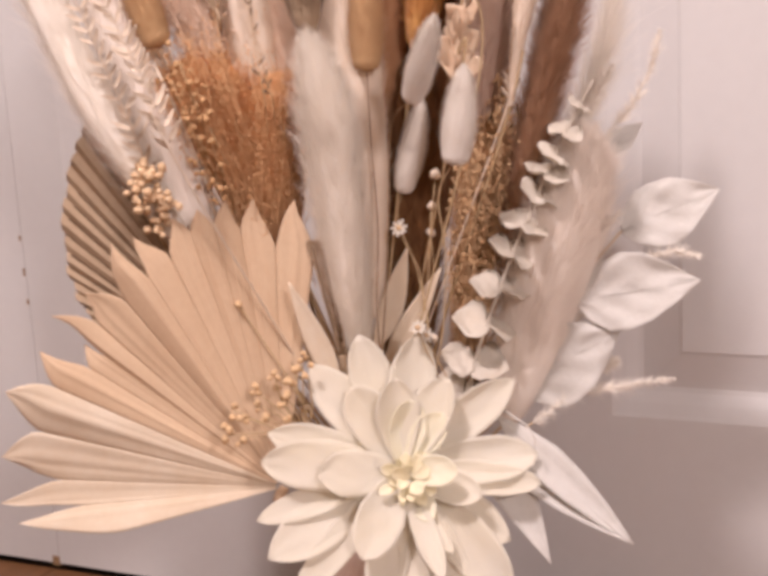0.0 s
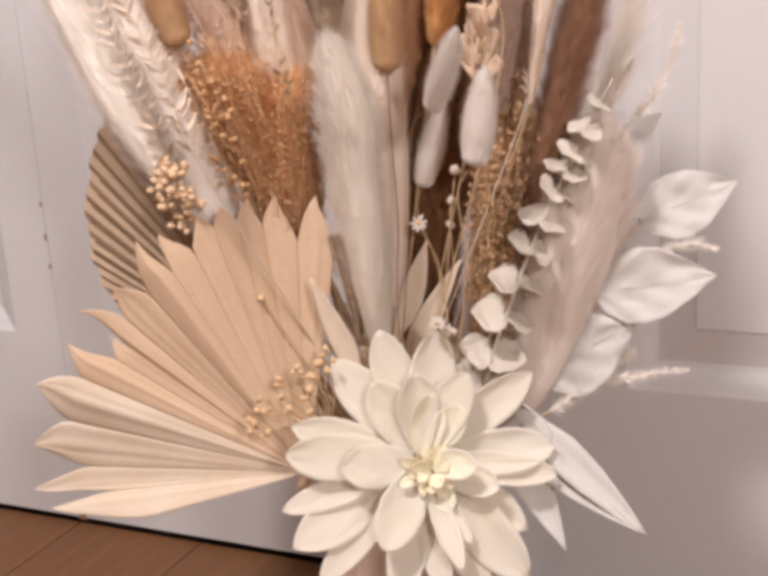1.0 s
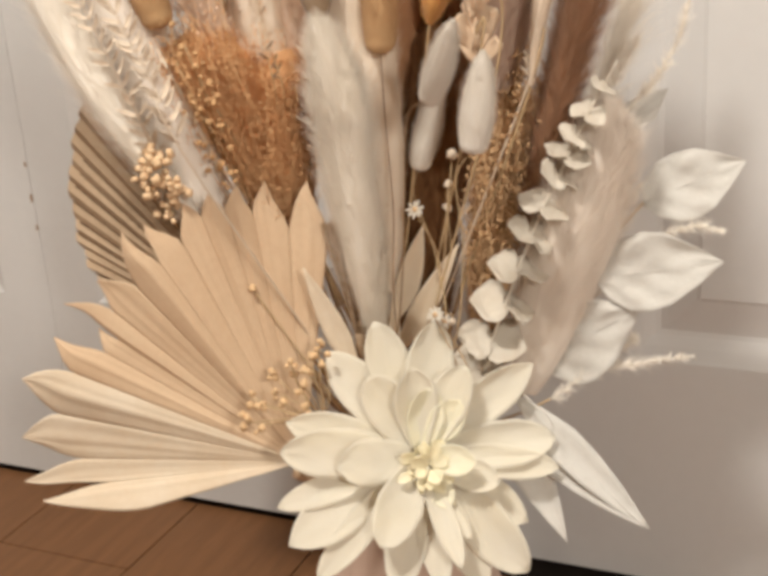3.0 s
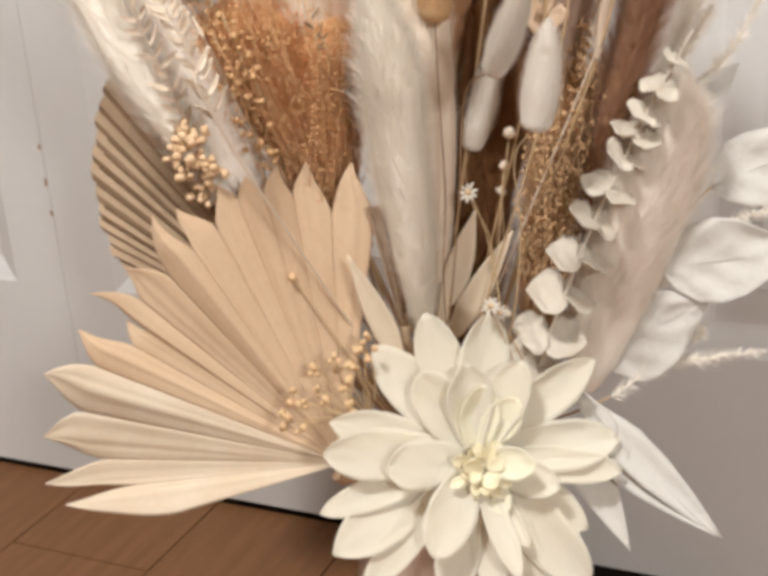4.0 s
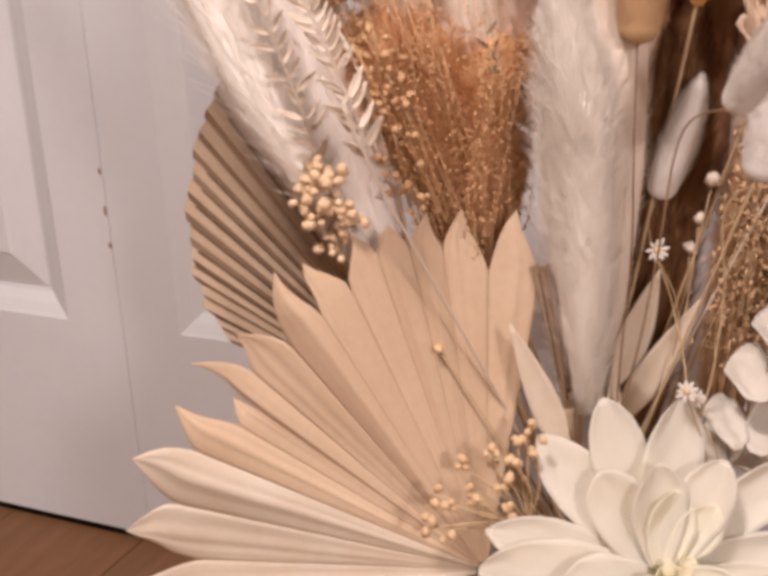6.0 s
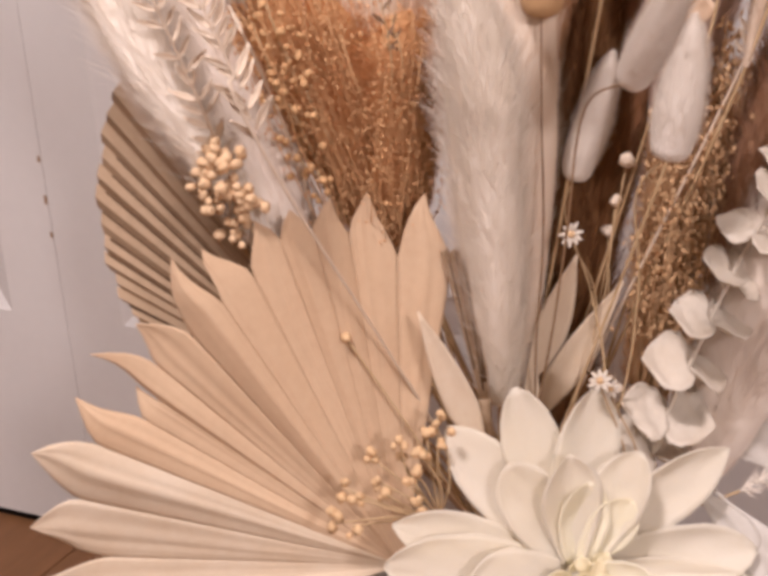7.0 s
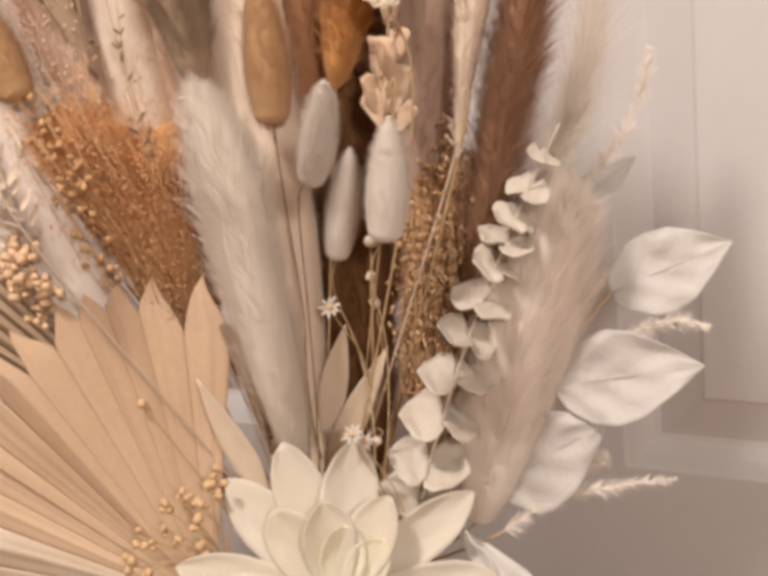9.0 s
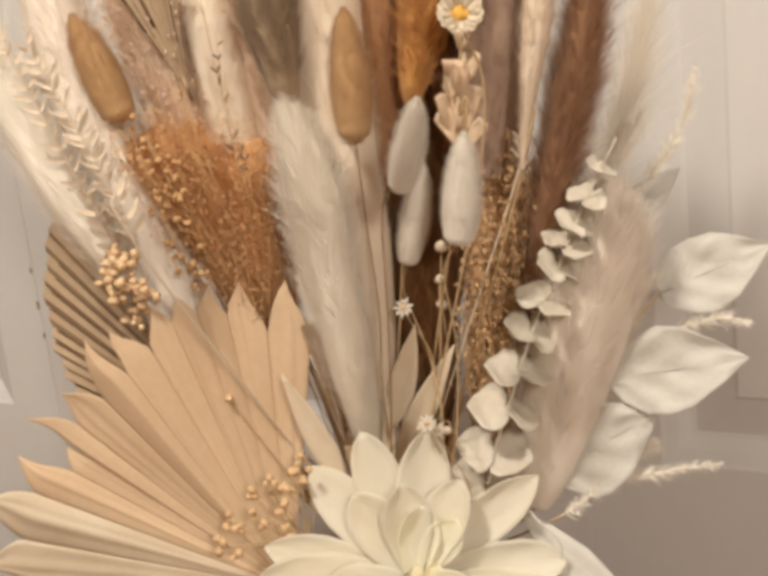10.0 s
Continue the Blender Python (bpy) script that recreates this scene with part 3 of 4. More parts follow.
plume("feathery_plume", "white feathery pampas plume leaning outwards", [(0.400, -0.270, 0.372), (0.370, -0.296, 0.447), (0.344, -0.310, 0.505), (0.310, -0.315, 0.585), (0.285, -0.320, 0.645)],
      [(0, 0.005), (0.2, 0.013), (0.5, 0.021), (0.85, 0.024), (1, 0.008)], PLUME, 14, 9000, 0.030, 0.0003, 0.2, 0.55)
plume("feathery_plume", "white feathery plume behind the bleached wheat", [(0.392, -0.265, 0.375), (0.374, -0.270, 0.455), (0.354, -0.275, 0.527), (0.338, -0.280, 0.593), (0.326, -0.280, 0.652)],
      [(0, 0.013), (0.25, 0.021), (0.6, 0.026), (1, 0.012)], PLUMEPALE, 15, 10000, 0.022, 0.0003, 0.23, 0.86)
plume("soft_beige_plume", "soft pinkish-beige plume between the wheat and the broom", [(0.390, -0.245, 0.375), (0.369, -0.250, 0.428), (0.352, -0.252, 0.475), (0.338, -0.254, 0.540), (0.326, -0.255, 0.605)],
      [(0, 0.008), (0.3, 0.017), (0.7, 0.020), (1, 0.008)], PLUMEPALE, 59, 7000, 0.022, 0.0003, 0.28, 0.75)
plume("russet_plume", "whiskery russet grass plume behind the bunny tails", [(0.522, -0.180, 0.400), (0.531, -0.180, 0.470), (0.535, -0.182, 0.540), (0.540, -0.185, 0.630)],
      [(0, 0.008), (0.3, 0.016), (0.7, 0.020), (1, 0.010)], RUSSET, 60, 6000, 0.024, 0.0004, 0.36, 0.7)
plume("pale_plume", "wide pale beige pampas plume leaning outwards", [(0.577, -0.200, 0.279), (0.595, -0.190, 0.350), (0.614, -0.183, 0.416), (0.629, -0.178, 0.473)],
      [(0, 0.010), (0.25, 0.027), (0.6, 0.033), (0.85, 0.026), (1, 0.006)], PLUMEPALE, 16, 20000, 0.028, 0.00026, 0.25, 0.8)
plume("wispy_plume", "thin wispy white pampas tip rising past the pale plume", [(0.596, -0.150, 0.395), (0.609, -0.140, 0.456), (0.628, -0.135, 0.515), (0.646, -0.130, 0.590)],
      [(0, 0.020), (0.4, 0.030), (0.8, 0.028), (1, 0.012)], PLUME, 52, 3200, 0.040, 0.0003, 0.27, 0.15, 0.15)
plume("slim_plume", "slim pale tassel of bleached grass", [(0.590, -0.215, 0.491), (0.595, -0.215, 0.525), (0.603, -0.215, 0.561), (0.612, -0.215, 0.608)],
      [(0, 0.0015), (0.35, 0.005), (0.7, 0.010), (1, 0.009)], PLUMECREAM, 53, 3000, 0.014, 0.0004, 0.24, 0.7)
plume("brown_plume", "mauve-brown grass plume with dark ragged tips", [(0.577, -0.190, 0.381), (0.592, -0.195, 0.448), (0.609, -0.200, 0.505), (0.623, -0.200, 0.555), (0.638, -0.200, 0.626)],
      [(0, 0.008), (0.3, 0.013), (0.6, 0.014), (0.85, 0.012), (1, 0.004)], BROWN, 17, 8000, 0.022, 0.0004, 0.36, 0.7)
plume("deep_brown_plume", "deep brown pampas plume in the middle of the bunch", [(0.497, -0.190, 0.289), (0.505, -0.190, 0.364), (0.513, -0.195, 0.436), (0.518, -0.200, 0.494), (0.522, -0.200, 0.545)],
      [(0, 0.016), (0.25, 0.027), (0.6, 0.026), (0.85, 0.016), (1, 0.004)], DEEP, 18, 8000, 0.016, 0.0005, 0.26, 0.75)
# the unseen upper part is stretched and swollen to cast shade on the door
plume("deep_brown_plume", "dark brown grass plume high in the bunch, its unseen top widened to shade the door", [(0.496, -0.200, 0.443), (0.503, -0.205, 0.519), (0.505, -0.210, 0.573), (0.525, -0.210, 0.739)],
      [(0, 0.006), (0.3, 0.014), (0.5, 0.026), (0.7, 0.038), (0.9, 0.038), (1, 0.01)], RUSSET, 19, 12000, 0.016, 0.0005, 0.25, 0.7)
# wide out-of-view top added as a light blocker for the door behind
plume("rust_plume", "rust-orange bunny grass plume high in the bunch, with an unseen wide top added to shade the door", [(0.530, -0.225, 0.530), (0.538, -0.225, 0.558), (0.547, -0.225, 0.587), (0.560, -0.225, 0.638), (0.577, -0.220, 0.710)],
      [(0, 0.004), (0.15, 0.013), (0.4, 0.020), (0.6, 0.028), (0.8, 0.042), (1, 0.012)], RUST, 20, 14000, 0.030, 0.0005, 0.28, 0.6)
plume("olive_plume", "olive-grey grass plume high behind the white plume", [(0.481, -0.274, 0.537), (0.478, -0.274, 0.568), (0.476, -0.274, 0.596), (0.478, -0.274, 0.651)],
      [(0, 0.003), (0.2, 0.012), (0.5, 0.018), (0.8, 0.018), (1, 0.004)], OLIVE, 21, 7000, 0.018, 0.0004, 0.25, 0.75)
plume("soft_cream_plume", "slim soft cream plume behind the seeded strand", [(0.431, -0.255, 0.481), (0.431, -0.258, 0.533), (0.428, -0.260, 0.583), (0.424, -0.260, 0.652)],
      [(0, 0.007), (0.3, 0.018), (0.7, 0.021), (1, 0.006)], PLUMECREAM, 22, 6000, 0.016, 0.0003, 0.23, 0.85)
plume("mauve_plume", "soft mauve-beige grass plume deep in the bunch", [(0.547, -0.180, 0.420), (0.557, -0.182, 0.490), (0.567, -0.184, 0.546), (0.579, -0.184, 0.612), (0.589, -0.184, 0.657)],
      [(0, 0.006), (0.3, 0.023), (0.6, 0.034), (0.85, 0.034), (1, 0.006)], MAUVE, 55, 12000, 0.018, 0.0004, 0.26, 0.75)


# ---- bunny tails ----
def bunny_tail(name, label, bottom, top, radius, stem_points, material, k, count=6500, hair=0.0052, stem_material=STEM):
    b, t = V(*bottom), V(*top)
    line = curve([b, (b + t) / 2 + V(0.0006, 0, 0), t], 14)
    ob = thing(name, foot(k), label, "bunny tail")
    profile = [(0, 0.04 * radius), (0.025, 0.42 * radius), (0.07, 0.7 * radius), (0.14, 0.88 * radius), (0.25, 0.98 * radius), (0.45, radius), (0.75, 0.78 * radius), (0.92, 0.42 * radius), (1, 0.08 * radius)]
    part("head", merge(core_of(line, profile, 0.9, 0.2), fluff(line, profile, count, hair, 0.00016, 0.3, 0.93, 0.0)), material, ob)
    part("stem", stem_to(k, *stem_points, b + (t - b) * 0.05, radius=0.0005, n=28), stem_material, ob)
    return ob


bunny_tail("bunny_tail", "tan bunny tail nodding outwards", (0.386, -0.297, 0.539), (0.369, -0.305, 0.600), 0.0125, [(0.421, -0.220, 0.285), (0.394, -0.245, 0.425)], TAN, 23, stem_material=WHEAT)
bunny_tail("bunny_tail", "tan bunny tail upright before the tall plumes", (0.511, -0.258, 0.517), (0.515, -0.262, 0.588), 0.0118, [(0.503, -0.245, 0.346), (0.509, -0.250, 0.416), (0.510, -0.255, 0.474)], TAN, 24, stem_material=STEMBROWN)
bunny_tail("bunny_tail", "white bunny tail on a bent stem", (0.561, -0.310, 0.500), (0.586, -0.332, 0.547), 0.0085, [(0.508, -0.250, 0.343), (0.525, -0.270, 0.420), (0.537, -0.285, 0.484)], TAILWHITE, 25, stem_material=STEMBROWN)
bunny_tail("bunny_tail", "white bunny tail tucked beside the dark plume", (0.514, -0.218, 0.436), (0.534, -0.225, 0.498), 0.0095, [(0.533, -0.235, 0.323), (0.525, -0.222, 0.378), (0.510, -0.218, 0.418)], TAILWHITE, 26)
bunny_tail("bunny_tail", "thick cream bunny tail beside the golden oats", (0.566, -0.257, 0.458), (0.575, -0.257, 0.519), 0.0112, [(0.537, -0.235, 0.314), (0.551, -0.240, 0.390), (0.550, -0.245, 0.438)], TAILWHITE, 27)


# ---- bushy grasses ----
def bush(name, label, base, tips, spread, material, k, stalks, seeds, seed_size, category, seed_from=0.35, long=2.0):
    """A bunch of fine stalks from base up to the line through tips, with small seeds along them."""
    ob = thing(name, foot(k), label, category)
    base = V(*base)
    edge = curve([V(*t) for t in tips], 60)
    s = rng.integers(0, 60, stalks)
    end = edge[s] + rng.normal(size=(stalks, 3)) * V(0.004, spread, 0.010)
    root = base + rng.normal(size=(stalks, 3)) * V(0.006, 0.006, 0.006)
    bow = rng.normal(size=(stalks, 3)) * 0.006
    part("stalk", merge(*[tube(curve([root[i], (root[i] + end[i]) / 2 + bow[i], end[i]], 6), np.linspace(0.0004, 0.0002, 6), 3) for i in range(stalks)]), material, ob)["kind"] = "stuff"
    u = seed_from + (1 - seed_from) * rng.random(seeds) ** 0.8
    q = rng.integers(0, stalks, seeds)
    mid = (root + end) / 2 + bow
    place = ((1 - u) ** 2)[:, None] * root[q] + (2 * u * (1 - u))[:, None] * (2 * mid[q] - (root[q] + end[q]) / 2) + (u ** 2)[:, None] * end[q]
    place = place + rng.normal(size=(seeds, 3)) * 0.0035
    way = unit(unit(end[q] - root[q]) + rng.normal(size=(seeds, 3)) * 0.5)
    side = unit(np.cross(way, rng.normal(size=(seeds, 3))))
    third = np.cross(way, side)
    r = (seed_size * rng.uniform(0.5, 1.3, seeds))[:, None]
    octa = np.stack([place + way * r * long, place - way * r * long, place + side * r, place - side * r, place + third * r, place - third * r], 1).reshape(-1, 3)
    f = np.array([(0, 2, 4), (0, 4, 3), (0, 3, 5), (0, 5, 2), (1, 4, 2), (1, 3, 4), (1, 5, 3), (1, 2, 5)])
    faces = (np.arange(seeds)[:, None, None] * 6 + f[None]).reshape(-1, 3).tolist()
    tagged(part("seed", mesh_of(octa, faces), material, ob), kind="stuff")
    part("stem", stem_to(k, base, radius=0.002, n=12), STEM, ob)
    return ob


broom = bush("broom_bloom", "dense ginger broom bloom with tiny dried florets", (0.432, -0.240, 0.371), [(0.383, -0.290, 0.532), (0.400, -0.280, 0.539), (0.424, -0.272, 0.536), (0.445, -0.266, 0.526), (0.463, -0.262, 0.507)],
             0.020, BROOM, 28, 130, 4500, 0.0006, "dried grass")
haze = [curve([V(*p) for p in q], 16) for q in (((0.424, -0.235, 0.389), (0.405, -0.255, 0.472), (0.384, -0.270, 0.531)), ((0.424, -0.230, 0.387), (0.422, -0.250, 0.471), (0.412, -0.260, 0.534)), ((0.428, -0.230, 0.387), (0.434, -0.245, 0.454), (0.441, -0.255, 0.521)))]
tagged(part("floss", merge(*[merge(core_of(q, [(0, 0.007), (0.5, 0.019), (0.9, 0.021), (1, 0.010)], 0.95), fluff(q, [(0, 0.008), (0.5, 0.022), (0.9, 0.025), (1, 0.016)], 13000, 0.009, 0.0004, 0.6, 0.9)) for q in haze]), BROOM, broom), kind="stuff")
pink = bush("pink_broom_bloom", "pale pinkish dried broom above the ginger one", (0.415, -0.250, 0.471), [(0.367, -0.270, 0.611), (0.395, -0.266, 0.619), (0.427, -0.264, 0.616), (0.446, -0.260, 0.593)],
            0.012, shade("pink_beige_broom", (0.93, 0.77, 0.64), (0.85, 0.65, 0.50), rough=0.85, bump=0, through_light=0.28, island=0.6), 29, 130, 2600, 0.0008, "dried grass")
q = curve([V(*p) for p in ((0.418, -0.248, 0.473), (0.404, -0.252, 0.539), (0.393, -0.256, 0.597), (0.386, -0.260, 0.646))], 16)
q2 = curve([V(*p) for p in ((0.448, -0.240, 0.474), (0.448, -0.244, 0.536), (0.447, -0.246, 0.591), (0.443, -0.248, 0.640))], 16)
tagged(part("floss", merge(core_of(q2, [(0, 0.008), (0.5, 0.017), (1, 0.017)], 0.85), fluff(q2, [(0, 0.010), (0.5, 0.021), (1, 0.021)], 5000, 0.012, 0.0004, 0.45, 0.85)), bpy.data.materials["pink_beige_broom"], pink), kind="stuff")
tagged(part("floss", merge(core_of(q, [(0, 0.012), (0.5, 0.028), (1, 0.028)], 0.9), fluff(q, [(0, 0.014), (0.5, 0.032), (1, 0.032)], 7000, 0.012, 0.0004, 0.45, 0.9)), bpy.data.materials["pink_beige_broom"], pink), kind="stuff")
oats = bush("golden_oats", "golden dried oat grass with fine seeds", (0.546, -0.196, 0.306), [(0.552, -0.198, 0.449), (0.568, -0.198, 0.480), (0.587, -0.196, 0.492)],
     0.008, GOLD, 30, 130, 3200, 0.0010, "dried grass", 0.3, 2.4)
q = curve([V(*p) for p in ((0.542, -0.186, 0.320), (0.550, -0.186, 0.384), (0.560, -0.186, 0.439), (0.570, -0.186, 0.478))], 16)
tagged(part("floss", merge(core_of(q, [(0, 0.008), (0.5, 0.015), (0.85, 0.016), (1, 0.008)], 0.9), fluff(q, [(0, 0.010), (0.5, 0.018), (0.85, 0.020), (1, 0.013)], 8000, 0.010, 0.0004, 0.5, 0.9)), GOLD, oats), kind="stuff")


# ---- bud sprays ----
def spray(name, label, root, heads, radius, material, k, category="dried buds", spread=(0.008, 0.006, 0.01), per=1):
    ob = thing(name, foot(k), label, category)
    root = V(*root)
    for h in heads:
        h = V(*h)
        part("twig", tube(curve([root, (root + h) / 2 + rng.normal(size=3) * 0.003, h], 8), 0.0005, 5), STEM, ob)
        for _ in range(per):
            at = h + (rng.normal(size=3) * V(*spread) if per > 1 else 0)
            part("bud", blob(at, radius * rng.uniform(0.75, 1.2), rng.normal(size=3), rng.uniform(0.9, 1.3), 5, 9), material, ob)
    part("stem", stem_to(k, root, radius=0.0009, n=14), STEM, ob)
    return ob


spray("peach_buds", "cluster of round peach dried buds on a stalk", (0.363, -0.262, 0.393), [(0.373, -0.309, 0.465), (0.367, -0.309, 0.451), (0.380, -0.312, 0.459), (0.381, -0.310, 0.447), (0.386, -0.308, 0.441), (0.372, -0.310, 0.440), (0.380, -0.305, 0.428)],
      0.0024, BUDS, 31, spread=(0.003, 0.003, 0.004), per=13)
spray("cream_buds", "spray of small cream dried buds beside the flower", (0.473, -0.300, 0.290), [(0.436, -0.325, 0.313), (0.434, -0.332, 0.298), (0.443, -0.322, 0.307), (0.442, -0.330, 0.297), (0.452, -0.318, 0.315), (0.459, -0.310, 0.333), (0.469, -0.310, 0.328), (0.478, -0.302, 0.332), (0.442, -0.305, 0.319), (0.457, -0.305, 0.322), (0.464, -0.310, 0.318), (0.451, -0.310, 0.304), (0.468, -0.312, 0.304), (0.468, -0.300, 0.334), (0.473, -0.298, 0.342)],
      0.0022, CREAMBUD, 32, spread=(0.0022, 0.0015, 0.003), per=3)
spray("lone_bud", "single cream bud on a thin twig before the palm leaf", (0.464, -0.280, 0.305), [(0.425, -0.291, 0.373)], 0.0035, CREAMBUD, 33)
spray("ginger_buds", "round ginger buds along the edge of the broom bloom", (0.405, -0.235, 0.380), [(0.413, -0.285, 0.452), (0.405, -0.288, 0.460), (0.404, -0.290, 0.483), (0.396, -0.292, 0.496), (0.392, -0.295, 0.518), (0.412, -0.288, 0.489), (0.399, -0.295, 0.529), (0.404, -0.290, 0.508)],
      0.0017, GINGERBUD, 34, spread=(0.006, 0.004, 0.008), per=8)
spray("ball_buds", "thin sprigs with small round cream buds", (0.518, -0.210, 0.333), [(0.542, -0.228, 0.450), (0.528, -0.206, 0.408), (0.535, -0.220, 0.428), (0.545, -0.250, 0.346)], 0.0031, WHEAT, 35)


def daisy(label, place, facing, k, size=0.0058):
    ob = thing("dried_daisy", foot(k), label, "dried daisy")
    c, f = V(*place), unit(V(*facing))
    r = unit(np.cross(f, V(0, 0.2, 1)))
    u = np.cross(r, f)
    part("heart", blob(c + f * 0.0006, size * 0.3, f, 0.7, 5, 9), CREAMBUD, ob)
    for i in range(9):
        a = 2 * math.pi * i / 9 + rng.uniform(-0.15, 0.15)
        d = r * math.cos(a) + u * math.sin(a)
        part("petal", sheet(c + d * size * 0.2, c + d * size * rng.uniform(0.85, 1.1) + f * 0.001, f, size * 0.2, POINTED, rows=4, cols=2, thick=0.0003), EUC, ob)
    part("stem", stem_to(k, c + V(0.006, 0.02, -0.06), c - f * 0.001, radius=0.0005), STEM, ob)


daisy("tiny white dried daisy before the dark plume", (0.519, -0.239, 0.416), (0.5, -0.8, 0.3), 36)
daisy("tiny white dried daisy resting over the flower petals", (0.541, -0.268, 0.357), (0.2, -0.6, 0.8), 37)
daisy("tiny white dried daisy beside its twin", (0.544, -0.262, 0.351), (0.6, -0.7, 0.3), 38, 0.005)


# ---- bleached eucalyptus ----
def eucalyptus():
    ob = thing("bleached_eucalyptus", foot(39), "bleached ivory eucalyptus sprig with paired round leaves", "eucalyptus")
    pts = [(0.556, -0.232, 0.301), (0.564, -0.230, 0.326), (0.577, -0.226, 0.362), (0.591, -0.221, 0.400), (0.607, -0.216, 0.436), (0.621, -0.212, 0.467), (0.641, -0.206, 0.505)]
    line = curve([V(*p) for p in pts], 60)
    part("stem", tube(curve([foot(39), neck(39), *[V(*p) for p in pts]], 60), np.linspace(0.0014, 0.0006, 60), 6), EUC, ob)
    tang = unit(np.gradient(line, axis=0))
    view = unit(V(0.42, -0.85, 0.30))
    # pairs up the stem: place, size, turn about the stem
    nodes = [(2, 0.0225, 0.1), (10, 0.0215, -0.15), (17, 0.0200, 0.25), (23, 0.0185, -0.1), (29, 0.0170, 0.3), (34, 0.0160, -0.25), (39, 0.0150, 0.8), (43, 0.0140, -0.5), (47, 0.0130, 0.9), (51, 0.0115, -0.3), (55, 0.0090, 0.5)]
    for n, size, turn in nodes:
        c, t = line[n], tang[n]
        side = unit(np.cross(t, view))
        front = np.cross(side, t)
        for sgn in (-1, 1):
            a = turn + rng.uniform(-0.25, 0.25)
            d = unit(side * sgn * math.cos(a) - front * sgn * math.sin(a) + t * rng.uniform(-0.12, 0.18))
            f = unit(t * 1.0 + view * rng.uniform(0.3, 0.7) + rng.normal(size=3) * 0.12)
            part("leaf", sheet(c, c + d * size * rng.uniform(1.02, 1.22), f, size * 0.92 * rng.uniform(0.9, 1.08), [(0, 0.5), (0.15, 0.9), (0.38, 1.0), (0.62, 0.78), (0.82, 0.45), (0.94, 0.18), (1, 0.03)],
                               cup=rng.uniform(0.08, 0.3), bow=rng.uniform(-0.14, -0.04), fold=-0.03, rows=12, cols=8, twist=rng.uniform(-0.2, 0.2), ripple=0.12, thick=0.0006, phase=rng.uniform(0, 6), crumple=0.04), EUC, ob)


eucalyptus()


# ---- white leaves ----
def white_leaf(label, base, tip, half, k, facing, bow=0.03, cup=0.15):
    ob = thing("white_leaf", foot(k), label, "dried leaf", "white leaves")
    b, t = V(*base), V(*tip)
    part("blade", sheet(b, t, facing, half, [(0, 0.15), (0.08, 0.55), (0.25, 0.93), (0.42, 1.0), (0.6, 0.88), (0.8, 0.5), (0.93, 0.18), (1, 0.02)], cup=cup, bow=bow, fold=0.0, rows=36, cols=20, ripple=0.22, thick=0.0005, phase=k * 1.7, crumple=0.045), WHITELEAF, ob)
    f = unit(V(*facing))
    mid = curve([b, (b + t) / 2 + f * (bow * np.linalg.norm(t - b) + 0.0004), t], 10)
    part("rib", tube(mid, np.linspace(0.0006, 0.0002, 10), 5), WHITELEAF, ob)
    part("stem", stem_to(k, (V(*neck(k)) + b) / 2 + V(0, 0, 0.004), b, radius=0.001), STEM, ob)


white_leaf("broad white bleached leaf, upper of the group", (0.645, -0.150, 0.401), (0.707, -0.132, 0.427), 0.0235, 40, (0.15, -0.9, 0.45))
white_leaf("broad white bleached leaf pointing outwards", (0.623, -0.190, 0.360), (0.702, -0.182, 0.375), 0.0255, 41, (0.2, -0.9, 0.4))
white_leaf("broad white bleached leaf low beside the flower", (0.584, -0.200, 0.301), (0.652, -0.191, 0.343), 0.0275, 42, (0.3, -0.9, 0.25))
white_leaf("small white bleached leaf high on the pale plume", (0.624, -0.160, 0.446), (0.655, -0.125, 0.472), 0.0125, 43, (-0.1, -0.75, 0.65))


# ---- strands ----
def wheat(label, points, k, n=26, size=0.012, material=WHEAT, stem=WHEAT, via=(), skip=0.3, wide=0.135):
    ob = thing("bleached_wheat", foot(k), label, "dried grass")
    line = curve([V(*p) for p in points], n)
    tang, side, back = frames_of(line)
    part("stem", tube(curve([foot(k), neck(k), *[V(*p) for p in via], *[V(*p) for p in points]], 50), np.linspace(0.0009, 0.0004, 50) * (0.45 if via else 1), 5), stem, ob)
    view = V(0.42, -0.85, 0.3)
    across = unit(np.cross(tang, view))
    for i in range(2, n):
        for sgn in (-1, 1):
            if rng.random() < skip:
                continue
            d = unit(across[i] * sgn * rng.uniform(0.4, 0.9) + tang[i] * 0.75 + rng.normal(size=3) * 0.12)
            s = size * rng.uniform(0.8, 1.15) * (1 - 0.4 * i / n)
            part("spikelet", sheet(line[i], line[i] + d * s, view + rng.normal(size=3) * 0.4, s * wide, LANCE, cup=0.8, bow=-0.22 * 0.5, rows=5, cols=4, thick=0.0005), material, ob)


wheat("bleached white ornamental wheat with curled spikelets", [(0.417, -0.335, 0.470), (0.407, -0.340, 0.508), (0.394, -0.345, 0.545), (0.376, -0.350, 0.587)], 44, 28, 0.016, skip=0.15)
wheat("bleached white ornamental wheat leaning outwards", [(0.362, -0.270, 0.424), (0.375, -0.310, 0.474), (0.371, -0.325, 0.512), (0.362, -0.335, 0.552), (0.349, -0.340, 0.590)], 45, 24, 0.015, skip=0.15)
wheat("thin bleached strand of small papery seeds", [(0.588, -0.215, 0.491), (0.593, -0.215, 0.517), (0.600, -0.215, 0.556), (0.610, -0.215, 0.595)], 46, 26, 0.009)
